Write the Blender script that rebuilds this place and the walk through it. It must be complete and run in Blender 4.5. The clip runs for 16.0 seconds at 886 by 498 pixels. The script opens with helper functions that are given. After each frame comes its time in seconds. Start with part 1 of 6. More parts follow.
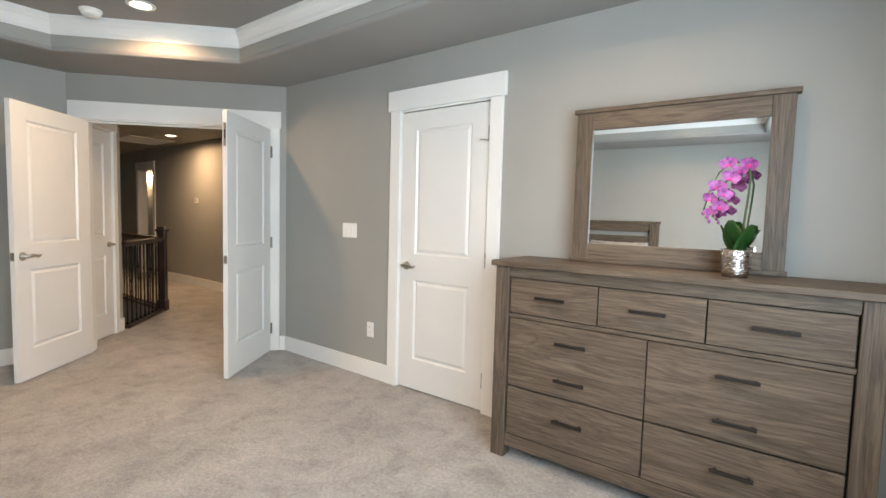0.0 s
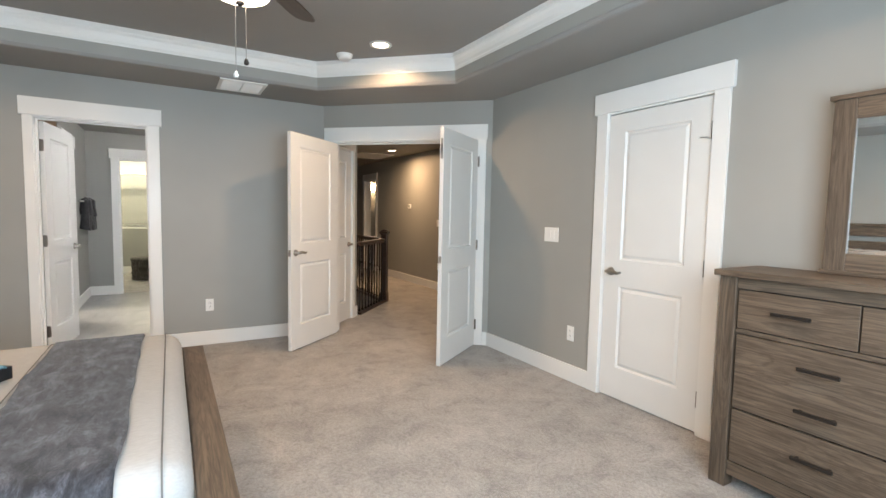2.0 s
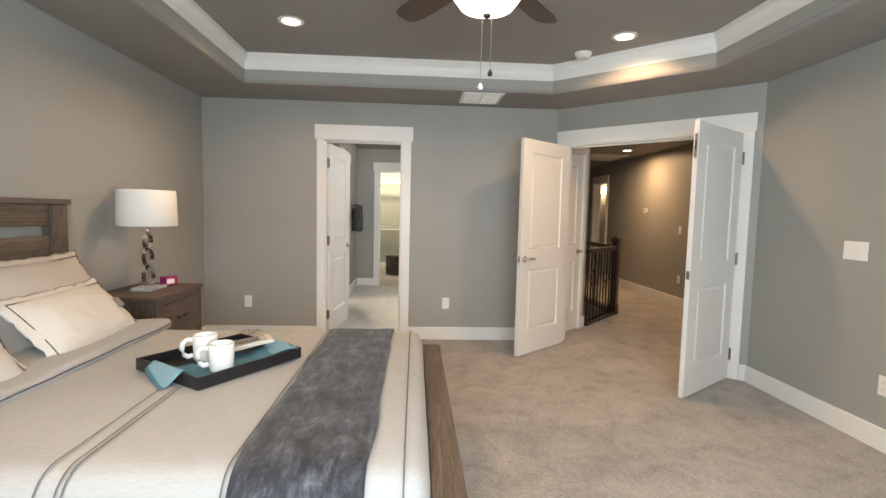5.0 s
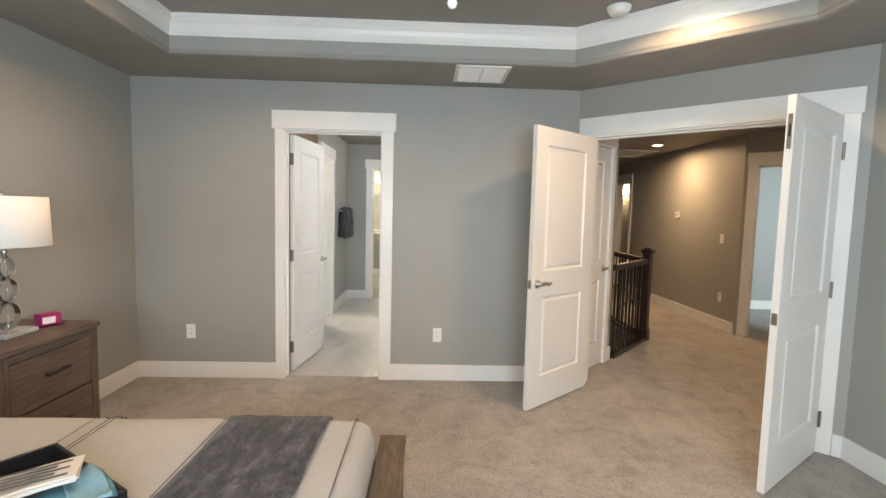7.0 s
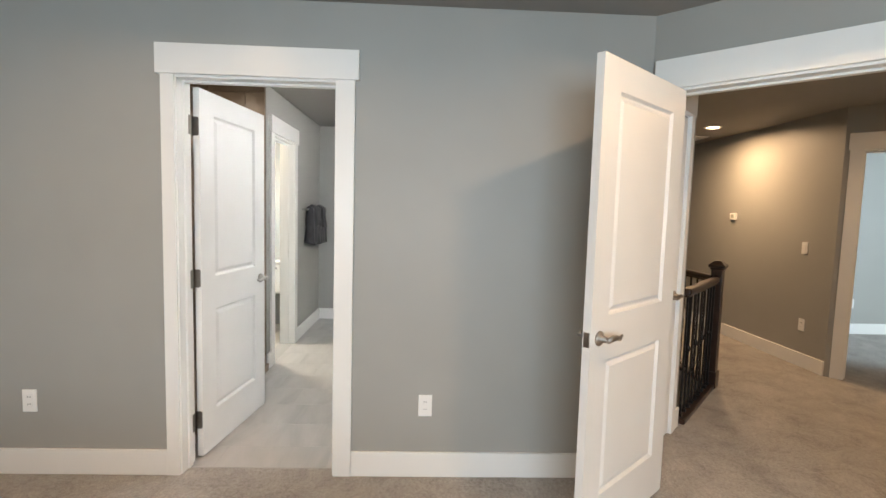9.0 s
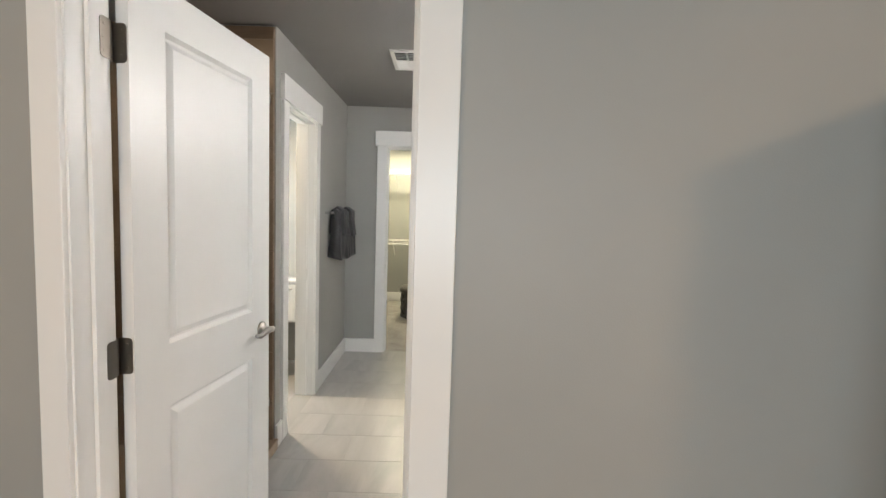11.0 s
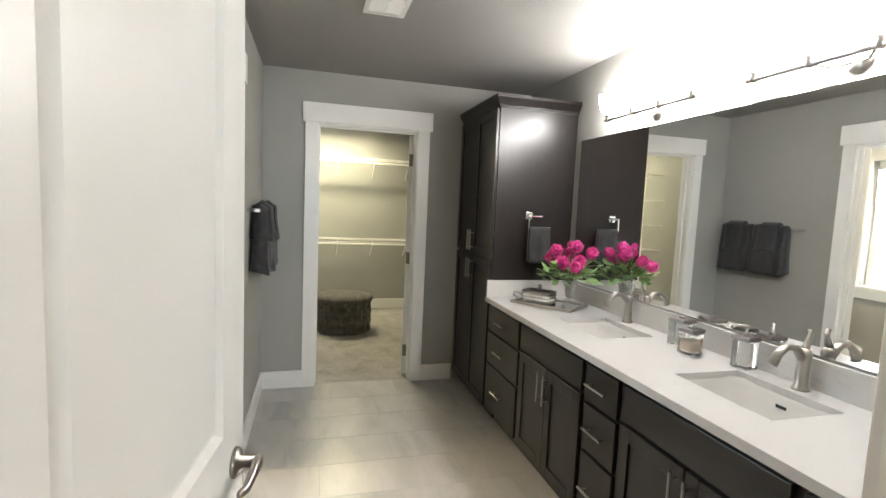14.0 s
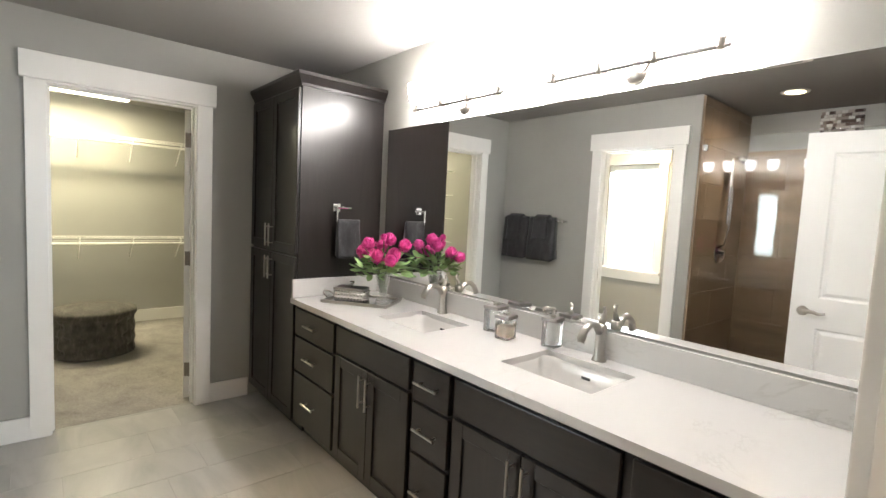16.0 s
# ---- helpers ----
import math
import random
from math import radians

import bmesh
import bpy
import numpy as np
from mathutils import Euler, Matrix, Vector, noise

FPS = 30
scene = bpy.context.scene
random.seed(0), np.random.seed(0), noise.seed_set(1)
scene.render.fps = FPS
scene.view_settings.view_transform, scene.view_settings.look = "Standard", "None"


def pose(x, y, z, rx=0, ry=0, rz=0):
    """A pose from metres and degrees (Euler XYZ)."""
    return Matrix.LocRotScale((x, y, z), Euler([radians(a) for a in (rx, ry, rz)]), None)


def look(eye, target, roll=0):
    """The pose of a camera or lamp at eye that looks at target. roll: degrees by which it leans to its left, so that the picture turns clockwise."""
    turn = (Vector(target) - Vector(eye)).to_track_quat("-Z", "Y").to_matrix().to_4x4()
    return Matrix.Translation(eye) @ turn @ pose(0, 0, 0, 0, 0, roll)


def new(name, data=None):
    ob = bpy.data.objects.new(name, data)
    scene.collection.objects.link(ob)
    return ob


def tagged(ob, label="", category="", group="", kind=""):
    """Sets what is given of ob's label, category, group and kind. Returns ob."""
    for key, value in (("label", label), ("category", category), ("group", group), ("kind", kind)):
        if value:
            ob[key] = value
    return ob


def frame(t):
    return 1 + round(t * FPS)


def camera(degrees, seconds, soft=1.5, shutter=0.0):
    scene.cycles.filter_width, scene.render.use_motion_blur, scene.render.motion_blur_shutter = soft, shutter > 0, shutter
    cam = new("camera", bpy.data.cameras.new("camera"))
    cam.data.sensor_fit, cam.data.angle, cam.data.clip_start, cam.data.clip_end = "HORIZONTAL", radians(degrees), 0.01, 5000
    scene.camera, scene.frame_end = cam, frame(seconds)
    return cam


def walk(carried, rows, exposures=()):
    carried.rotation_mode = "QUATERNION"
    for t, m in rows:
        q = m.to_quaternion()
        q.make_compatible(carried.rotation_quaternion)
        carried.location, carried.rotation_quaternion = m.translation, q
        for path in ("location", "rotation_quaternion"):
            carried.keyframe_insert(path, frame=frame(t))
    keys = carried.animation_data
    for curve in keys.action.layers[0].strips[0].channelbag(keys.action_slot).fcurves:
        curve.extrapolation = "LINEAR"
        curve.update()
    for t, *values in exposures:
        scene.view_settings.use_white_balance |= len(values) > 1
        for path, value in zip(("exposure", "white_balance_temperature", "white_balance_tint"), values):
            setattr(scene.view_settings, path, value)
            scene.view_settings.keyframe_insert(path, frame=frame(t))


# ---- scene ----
cam = camera(86.2, 16.0)
PATH = [
    (0, (0.429, 0.015, 1.3), (-0.783, 1.601, 1.162), 1.5),
    (0.5, (0.45, -0.032, 1.31), (-0.896, 1.44, 1.166), 1.3),
    (1, (0.449, -0.074, 1.309), (-1.038, 1.256, 1.165), 1.2),
    (1.5, (0.442, -0.086, 1.306), (-1.178, 1.079, 1.163), 1.2),
    (2, (0.439, -0.134, 1.316), (-1.288, 0.864, 1.17), 1.1),
    (2.5, (0.444, -0.174, 1.315), (-1.375, 0.645, 1.172), 1.0),
    (3, (0.457, -0.177, 1.325), (-1.438, 0.444, 1.178), 1.0),
    (3.5, (0.445, -0.209, 1.321), (-1.5, 0.234, 1.177), 1.0),
    (4, (0.436, -0.221, 1.326), (-1.538, 0.067, 1.183), 1.1),
    (6.5, (-0.39, 0.048, 1.415), (-2.382, 0.117, 1.254), 1.3),
    (7, (-0.737, 0.084, 1.437), (-2.729, 0.153, 1.275), 1.4),
    (7.5, (-1.103, 0.124, 1.417), (-3.095, 0.191, 1.262), 1.4),
    (8, (-1.464, 0.136, 1.409), (-3.457, 0.206, 1.25), 1.5),
    (8.5, (-1.834, 0.132, 1.419), (-3.827, 0.206, 1.262), 1.6),
    (9, (-2.21, 0.17, 1.425), (-4.202, 0.244, 1.265), 1.6),
    (11.5, (-3.81, -0.4, 1.439), (-5.804, -0.399, 1.286), 1.8),
    (12, (-4.006, -0.548, 1.455), (-5.999, -0.531, 1.288), 1.8),
    (12.5, (-4.203, -0.626, 1.444), (-6.197, -0.6, 1.284), 1.9),
    (13, (-4.312, -0.708, 1.46), (-6.301, -0.598, 1.288), 2.1),
    (13.5, (-4.41, -0.776, 1.468), (-6.38, -0.487, 1.296), 2.3),
    (14, (-4.495, -0.819, 1.471), (-6.415, -0.287, 1.291), 2.5),
    (14.5, (-4.604, -0.831, 1.461), (-6.44, -0.058, 1.286), 2.7),
    (15, (-4.677, -0.831, 1.447), (-6.406, 0.16, 1.284), 2.9),
    (15.5, (-4.708, -0.847, 1.46), (-6.316, 0.329, 1.286), 2.8),
    (16, (-4.744, -0.841, 1.443), (-6.254, 0.461, 1.283), 2.9),
]
walk(cam, [(t, look(eye, target, roll)) for t, eye, target, roll in PATH],
     exposures=[(0, 0.74, 6150, 10), (2.0, 0.72, 6050, 10), (3.0, 0.60, 6250, 10), (4.0, 0.60, 6550, 11), (6.5, 0.76, 6300, 10), (8.0, 0.88, 6100, 9), (9.2, 0.9, 6050, 9), (11.3, 0.58, 6250, 10), (13.0, 0.68, 6150, 9), (14.5, 0.88, 6350, 8), (16, 1.04, 6400, 10)])

# ---- world and light ----
world = bpy.data.worlds.new("sky")
scene.world = world
world.use_nodes = True
wn = world.node_tree.nodes
sky = wn.new("ShaderNodeTexSky")
sky.sky_type = "NISHITA"
sky.sun_disc = False
sky.sun_elevation, sky.sun_rotation = radians(50), radians(200)
world.node_tree.links.new(sky.outputs[0], wn["Background"].inputs[0])
wn["Background"].inputs[1].default_value = 0.1

SUN = bpy.data.lights.new("sun", "SUN")
SUN.energy, SUN.angle, SUN.color = 2.0, radians(0.6), (1, 0.95, 0.88)
sun = new("sun", SUN)
sun.matrix_world = look((0, 0, 30), (2, 8, 0))


def area_lamp(name, m, sx, sy, watts, colour, shape="RECTANGLE", spread=180):
    la = bpy.data.lights.new(name, "AREA")
    la.shape, la.size, la.size_y, la.energy, la.color = shape, sx, sy, watts, colour
    la.spread = radians(spread)
    ob = new(name, la)
    ob.matrix_world = m
    return ob


DAY = (0.80, 0.93, 1.0)
WARM = (1.0, 0.62, 0.32)
# area lamps for daylight: two in window openings, one loose in the far room
area_lamp("daylight_lamp", look((0.93, 0.15, 1.5), (-3, 0.15, 1.2)), 2.6, 1.25, 85, DAY)
area_lamp("daylight_lamp", look((-7.42, -2.36, 1.48), (-7.4, 0, 1.3)), 0.55, 1.0, 12, DAY)
# added inside the far room to brighten it; no window is built there
area_lamp("daylight_lamp", look((-4.2, 7.6, 1.6), (-6.5, 5.0, 0.8)), 1.5, 1.2, 100, (0.84, 0.96, 1.0))
# recessed downlights
CANS = [(-3.28, 1.39), (-3.28, -1.06), (-0.42, 1.39), (-0.42, -1.06)]
for cx, cy in CANS:
    area_lamp("downlight_lamp", pose(cx, cy, 2.672), 0.12, 0.12, 11, WARM, "DISK", 150)
area_lamp("downlight_lamp", pose(-7.48, 3.34, 2.425), 0.12, 0.12, 22, WARM, "DISK", 170)
# unseen lamp added to brighten the near end of the hall
area_lamp("downlight_lamp", pose(-4.9, 3.4, 2.425), 0.12, 0.12, 9, WARM, "DISK", 170)
area_lamp("downlight_lamp", pose(-5.79, -1.5, 2.425), 0.12, 0.12, 4, (1, 0.85, 0.7), "DISK", 150)
area_lamp("downlight_lamp", pose(-7.1, -1.75, 2.425), 0.12, 0.12, 15, (1, 0.74, 0.45), "DISK", 150)
area_lamp("strip_lamp", pose(-10.5, -0.72, 2.37), 0.14, 1.2, 30, (1.0, 0.88, 0.56))

# ---- materials ----
def material(name, base=(0.5, 0.5, 0.5), rough=0.5, metal=0.0, **more):
    m = bpy.data.materials.new(name)
    m.use_nodes = True
    b = m.node_tree.nodes["Principled BSDF"]
    b.inputs["Base Color"].default_value = (*base, 1)
    b.inputs["Roughness"].default_value = rough
    b.inputs["Metallic"].default_value = metal
    for k, v in more.items():
        b.inputs[k.replace("_", " ")].default_value = v
    return m


def nodes_of(m):
    nt = m.node_tree
    return nt.nodes, nt.links, nt.nodes["Principled BSDF"]


def coords(m, scale=(1, 1, 1), per_object=True):
    """Object coordinates, scaled, shifted by the object's random number."""
    n, l, _ = nodes_of(m)
    tc, mp = n.new("ShaderNodeTexCoord"), n.new("ShaderNodeMapping")
    mp.inputs["Scale"].default_value = scale
    l.new(tc.outputs["Object"], mp.inputs["Vector"])
    if per_object:
        oi, mu = n.new("ShaderNodeObjectInfo"), n.new("ShaderNodeMath")
        mu.operation = "MULTIPLY"
        mu.inputs[1].default_value = 37.0
        l.new(oi.outputs["Random"], mu.inputs[0])
        l.new(mu.outputs[0], mp.inputs["Location"])
    return mp.outputs["Vector"]


def noise_node(m, vec, scale, detail=4, rough=0.55, distort=0.0):
    n, l, _ = nodes_of(m)
    t = n.new("ShaderNodeTexNoise")
    t.inputs["Scale"].default_value, t.inputs["Detail"].default_value = scale, detail
    t.inputs["Roughness"].default_value, t.inputs["Distortion"].default_value = rough, distort
    l.new(vec, t.inputs["Vector"])
    return t.outputs[0]


def ramp(m, fac, stops):
    n, l, _ = nodes_of(m)
    r = n.new("ShaderNodeValToRGB")
    e = r.color_ramp.elements
    while len(e) < len(stops):
        e.new(0.5)
    for i, (p, c) in enumerate(stops):
        e[i].position, e[i].color = p, (*c, 1)
    l.new(fac, r.inputs[0])
    return r.outputs[0]


def mix(m, a, b, fac, kind="MIX"):
    n, l, _ = nodes_of(m)
    x = n.new("ShaderNodeMix")
    x.data_type, x.blend_type = "RGBA", kind
    for sock, v in ((x.inputs[0], fac), (x.inputs[6], a), (x.inputs[7], b)):
        if isinstance(v, (int, float)):
            sock.default_value = v
        elif isinstance(v, tuple):
            sock.default_value = (*v, 1)
        else:
            l.new(v, sock)
    return x.outputs[2]


def bump(m, height, strength=0.3, dist=0.002):
    n, l, b = nodes_of(m)
    u = n.new("ShaderNodeBump")
    u.inputs["Strength"].default_value, u.inputs["Distance"].default_value = strength, dist
    l.new(height, u.inputs["Height"])
    l.new(u.outputs[0], b.inputs["Normal"])


def colour(m, sock):
    n, l, b = nodes_of(m)
    l.new(sock, b.inputs["Base Color"])


def paint(name, base, rough=0.55, orange=0.25):
    """Rolled wall paint: fine orange-peel relief and faint cloudiness."""
    m = material(name, base, rough)
    v = coords(m, per_object=False)
    big = noise_node(m, v, 1.3, 3)
    colour(m, ramp(m, big, [(0.3, tuple(c * 0.96 for c in base)), (0.7, tuple(min(1, c * 1.04) for c in base))]))
    bump(m, noise_node(m, v, 220, 2), orange, 0.0012)
    return m


def wood(name, dark, light, axis, rough=0.5, fine=1.0):
    """Printed oak: broad wavy figure and fine pores along one axis."""
    m = material(name, light, rough)
    s = [11.0, 11.0, 11.0]
    s[axis] = 1.1
    v = coords(m, tuple(s))
    figure = noise_node(m, v, 1.0, 5, 0.6, 1.9)
    s1 = [34.0, 34.0, 34.0]
    s1[axis] = 1.7
    streak = noise_node(m, coords(m, tuple(s1)), 1.0, 6, 0.68, 0.9)
    s2 = [170.0, 170.0, 170.0]
    s2[axis] = 6.0
    pores = noise_node(m, coords(m, tuple(s2)), 1.0, 3, 0.6)
    mid = tuple((a + b) / 2 for a, b in zip(dark, light))
    pale = tuple(min(1, x * 1.22) for x in light)
    c = ramp(m, figure, [(0.30, mid), (0.44, light), (0.52, mid), (0.58, light), (0.72, pale)])
    k = ramp(m, streak, [(0.30, tuple(0.5 + 0.2 * x for x in (1, 1, 1))), (0.46, (0.92, 0.92, 0.92)), (0.62, (1.1, 1.1, 1.1))])
    c = mix(m, c, k, 0.85 * min(1, fine + 0.2), "MULTIPLY")
    p = ramp(m, pores, [(0.36, (0.55, 0.53, 0.5)), (0.54, (1.05, 1.05, 1.05))])
    colour(m, mix(m, c, p, 0.7 * fine, "MULTIPLY"))
    bump(m, pores, 0.25, 0.0006)
    return m


GREY = (0.341, 0.337, 0.310)
M_WALL = paint("wall_paint", GREY, 0.5)
M_CEIL = paint("ceiling_paint", (0.295, 0.286, 0.271), 0.7)
M_TRIM = paint("trim_paint", (0.80, 0.79, 0.76), 0.32, 0.05)
M_DOOR = paint("door_paint", (0.76, 0.748, 0.718), 0.33, 0.12)
M_WHITE = material("white_plastic", (0.82, 0.81, 0.78), 0.35)
# Near-black colour for the shade inside slots, drawer gaps and ducts.
M_DARKSLOT = material("dark_slot", (0.02, 0.02, 0.02), 0.6)
M_NICKEL = material("brushed_nickel", (0.42, 0.395, 0.36), 0.3, 1.0)
# Darker nickel: shade put into the light bar's colour; also the dark jar lids.
M_BAR = material("shaded_nickel", (0.28, 0.26, 0.25), 0.45, 1.0)
M_HINGE = material("satin_hinge_steel", (0.24, 0.215, 0.185), 0.38, 1.0)
M_CHROME = material("chrome", (0.75, 0.75, 0.76), 0.1, 1.0)
M_BRONZE = material("dark_bronze", (0.032, 0.026, 0.022), 0.42, 0.5)
M_MIRROR = material("mirror_glass", (0.9, 0.91, 0.91), 0.01, 1.0)
M_GLASS = material("clear_glass", (0.97, 0.99, 0.98), 0.02, 0.0, Transmission_Weight=1.0, IOR=1.45)
M_ACRYL = material("clear_acrylic", (0.96, 0.97, 0.97), 0.05, 0.0, Transmission_Weight=1.0, IOR=1.3)
M_WX = wood("oak_grain_x", (0.036, 0.025, 0.017), (0.142, 0.104, 0.072), 0)
M_WZ = wood("oak_grain_z", (0.036, 0.026, 0.018), (0.126, 0.093, 0.065), 2)
M_NSX = wood("walnut_oak_x", (0.06, 0.04, 0.03), (0.125, 0.09, 0.068), 0)
M_NSZ = wood("walnut_oak_z", (0.06, 0.04, 0.03), (0.115, 0.083, 0.062), 2)
M_ESP = wood("espresso_wood_z", (0.009, 0.0072, 0.0066), (0.0155, 0.012, 0.0108), 2, 0.3, 0.3)
M_ESPX = wood("espresso_wood_x", (0.009, 0.0072, 0.0066), (0.0155, 0.012, 0.0108), 0, 0.3, 0.3)
M_RAIL = wood("dark_rail_wood", (0.018, 0.01, 0.008), (0.035, 0.02, 0.015), 0, 0.3, 0.4)
M_BLADE = wood("fan_blade_wood", (0.03, 0.018, 0.012), (0.07, 0.045, 0.03), 0, 0.4, 0.5)
M_BLACK = material("black_lacquer", (0.012, 0.012, 0.013), 0.35)
M_IRON = material("black_iron", (0.015, 0.014, 0.014), 0.45, 0.5)
M_CERAM = material("white_ceramic", (0.74, 0.735, 0.71), 0.12)
# White ceramic made greyer: the basin's shade is put into its colour.
M_SINKSHADE = material("shaded_sink_ceramic", (0.62, 0.61, 0.59), 0.1)
M_CLEAR = material("thin_clear_glass", (0.9, 0.93, 0.92), 0.03, 0.0, Alpha=0.14)
M_PLATE = material("clear_plate", (0.85, 0.87, 0.87), 0.06, 0.0, Alpha=0.35)
M_CRYSTAL = material("silvered_crystal", (0.95, 0.94, 0.92), 0.12, 1.0)
M_SHADE = material("lamp_shade_linen", (0.84, 0.81, 0.76), 0.85)
M_PINK = material("magenta_card", (0.30, 0.015, 0.11), 0.45)
M_LABEL = material("white_label", (0.8, 0.78, 0.76), 0.5)
M_WIRE = material("white_wire", (0.85, 0.84, 0.8), 0.35)
M_PAPER = material("newsprint", (0.62, 0.59, 0.54), 0.8)
M_INK = material("grey_ink", (0.12, 0.12, 0.12), 0.8)
M_LEAF = material("leaf_green", (0.03, 0.10, 0.02), 0.4)
M_LEAF2 = material("flower_leaf_green", (0.20, 0.32, 0.12), 0.5)
M_STEM = material("stem_green", (0.06, 0.09, 0.03), 0.5)


def emitter(name, col, power):
    m = material(name, col, 0.5)
    b = m.node_tree.nodes["Principled BSDF"]
    b.inputs["Emission Color"].default_value = (*col, 1)
    b.inputs["Emission Strength"].default_value = power
    return m


M_CANLENS = emitter("downlight_lens", (1.0, 0.74, 0.46), 14)
M_BOWL = emitter("fan_bowl_glass", (1.0, 0.78, 0.55), 9)
M_GLOBE = emitter("vanity_globe_glass", (1.0, 0.94, 0.9), 46)
M_STRIP = emitter("strip_diffuser", (1.0, 0.93, 0.72), 9)
M_HALLGLOBE = emitter("hall_bath_globe", (1.0, 0.66, 0.34), 40)
M_SKY = emitter("daylight_glow_sheet", (0.95, 1.0, 0.98), 2.2)


def carpet_material():
    m = material("carpet", (0.3, 0.27, 0.23), 0.95)
    v = coords(m, per_object=False)
    fib = noise_node(m, v, 230, 3, 0.7)
    tuft = noise_node(m, v, 55, 4, 0.7)
    patch = noise_node(m, v, 4.6, 7, 0.74, 0.5)
    tread = noise_node(m, v, 1.1, 3, 0.5, 0.1)
    c = ramp(m, patch, [(0.34, (0.285, 0.264, 0.241)), (0.46, (0.37, 0.345, 0.317)), (0.62, (0.45, 0.422, 0.39))])
    c = mix(m, c, ramp(m, tread, [(0.35, (0.82, 0.82, 0.82)), (0.6, (1, 1, 1))]), 0.8, "MULTIPLY")
    c = mix(m, c, ramp(m, tuft, [(0.36, (0.74, 0.73, 0.72)), (0.6, (1.14, 1.14, 1.13))]), 0.8, "MULTIPLY")
    c = mix(m, c, ramp(m, fib, [(0.3, (0.55, 0.55, 0.55)), (0.65, (1.25, 1.25, 1.25))]), 0.8, "MULTIPLY")
    colour(m, c)
    bump(m, mix(m, fib, tuft, 0.5), 0.8, 0.012)
    b = m.node_tree.nodes["Principled BSDF"]
    b.inputs["Sheen Weight"].default_value = 0.25
    b.inputs["Specular IOR Level"].default_value = 0.1
    return m


def fabric(name, base, weave=300, rough=0.9, crease=0.0, tint=0.9):
    m = material(name, base, rough)
    v = coords(m, (1, 0.25, 1))
    w = noise_node(m, v, weave, 2, 0.6)
    big = noise_node(m, coords(m), 2.2, 4)
    c = ramp(m, big, [(0.3, tuple(x * tint for x in base)), (0.7, base)])
    colour(m, mix(m, c, ramp(m, w, [(0.3, (0.88, 0.88, 0.88)), (0.65, (1.04, 1.04, 1.04))]), 0.6, "MULTIPLY"))
    bump(m, w, 0.35, 0.002)
    m.node_tree.nodes["Principled BSDF"].inputs["Specular IOR Level"].default_value = 0.15
    return m


def velvet(name, dark, light):
    m = material(name, dark, 0.75)
    v = coords(m, (1, 2.2, 1), per_object=False)
    nap = noise_node(m, v, 8, 9, 0.78, 0.35)
    fine = noise_node(m, v, 90, 3, 0.7)
    # Paler streaks put the sheen of the brushed nap into the base colour.
    c = ramp(m, nap, [(0.42, dark), (0.53, tuple(a * 0.72 + b * 0.28 for a, b in zip(dark, light))), (0.66, light)])
    colour(m, mix(m, c, ramp(m, fine, [(0.3, (0.75, 0.75, 0.75)), (0.6, (1.1, 1.1, 1.1))]), 0.7, "MULTIPLY"))
    bump(m, mix(m, nap, fine, 0.5), 0.5, 0.006)
    b = m.node_tree.nodes["Principled BSDF"]
    b.inputs["Sheen Weight"].default_value, b.inputs["Sheen Roughness"].default_value = 0.16, 0.4
    return m


def stone_tile(name, base, dark, rough, veins=True, scale=1.0):
    m = material(name, base, rough)
    v = coords(m, (1.0 * scale, 3.2 * scale, 2 * scale))
    a = noise_node(m, v, 1.1, 6, 0.6, 1.3)
    c = ramp(m, a, [(0.3, dark), (0.5, base), (0.7, tuple(min(1, x * 1.15) for x in base))])
    colour(m, c)
    bump(m, noise_node(m, coords(m), 60, 3), 0.06, 0.001)
    return m


def quartz():
    m = material("white_quartz", (0.57, 0.562, 0.547), 0.16)
    v = coords(m, per_object=False)
    n, l, _ = nodes_of(m)
    w = noise_node(m, v, 1.6, 8, 0.65, 2.2)
    c = ramp(m, w, [(0.475, (0.57, 0.562, 0.547)), (0.497, (0.40, 0.385, 0.36)), (0.515, (0.57, 0.562, 0.547))])
    speck = noise_node(m, v, 2.3, 4)
    colour(m, mix(m, (0.57, 0.562, 0.547), c, ramp(m, speck, [(0.5, (0, 0, 0)), (0.62, (0.45, 0.45, 0.45))])))
    return m


M_CARPET = carpet_material()
M_COVER = fabric("cream_linen", (0.43, 0.432, 0.422), 160, crease=1)
M_PILLOW = fabric("cream_cotton", (0.68, 0.655, 0.61), 260)
M_SHAM = fabric("sand_linen", (0.50, 0.465, 0.42), 200)
M_PIPE = fabric("charcoal_piping", (0.16, 0.155, 0.15), 300)
M_THROW = velvet("charcoal_velvet", (0.013, 0.0145, 0.019), (0.125, 0.131, 0.157))
M_OTTO = velvet("grey_velvet", (0.05, 0.044, 0.036), (0.14, 0.125, 0.105))
M_TOWEL = velvet("charcoal_terry", (0.02, 0.0195, 0.021), (0.055, 0.054, 0.058))
M_TEAL = fabric("teal_napkin", (0.10, 0.215, 0.265), 220)
M_TEAL2 = fabric("pale_teal_napkin", (0.22, 0.36, 0.41), 220)
M_FLTILE = stone_tile("grey_floor_tile", (0.42, 0.41, 0.388), (0.34, 0.336, 0.32), 0.30)
M_GROUT = material("grout", (0.40, 0.392, 0.372), 0.8)
M_SHGROUT = material("brown_grout", (0.22, 0.16, 0.108), 0.8)
M_SHTILE = stone_tile("brown_shower_tile", (0.275, 0.195, 0.125), (0.195, 0.136, 0.086), 0.28)
M_QUARTZ = quartz()


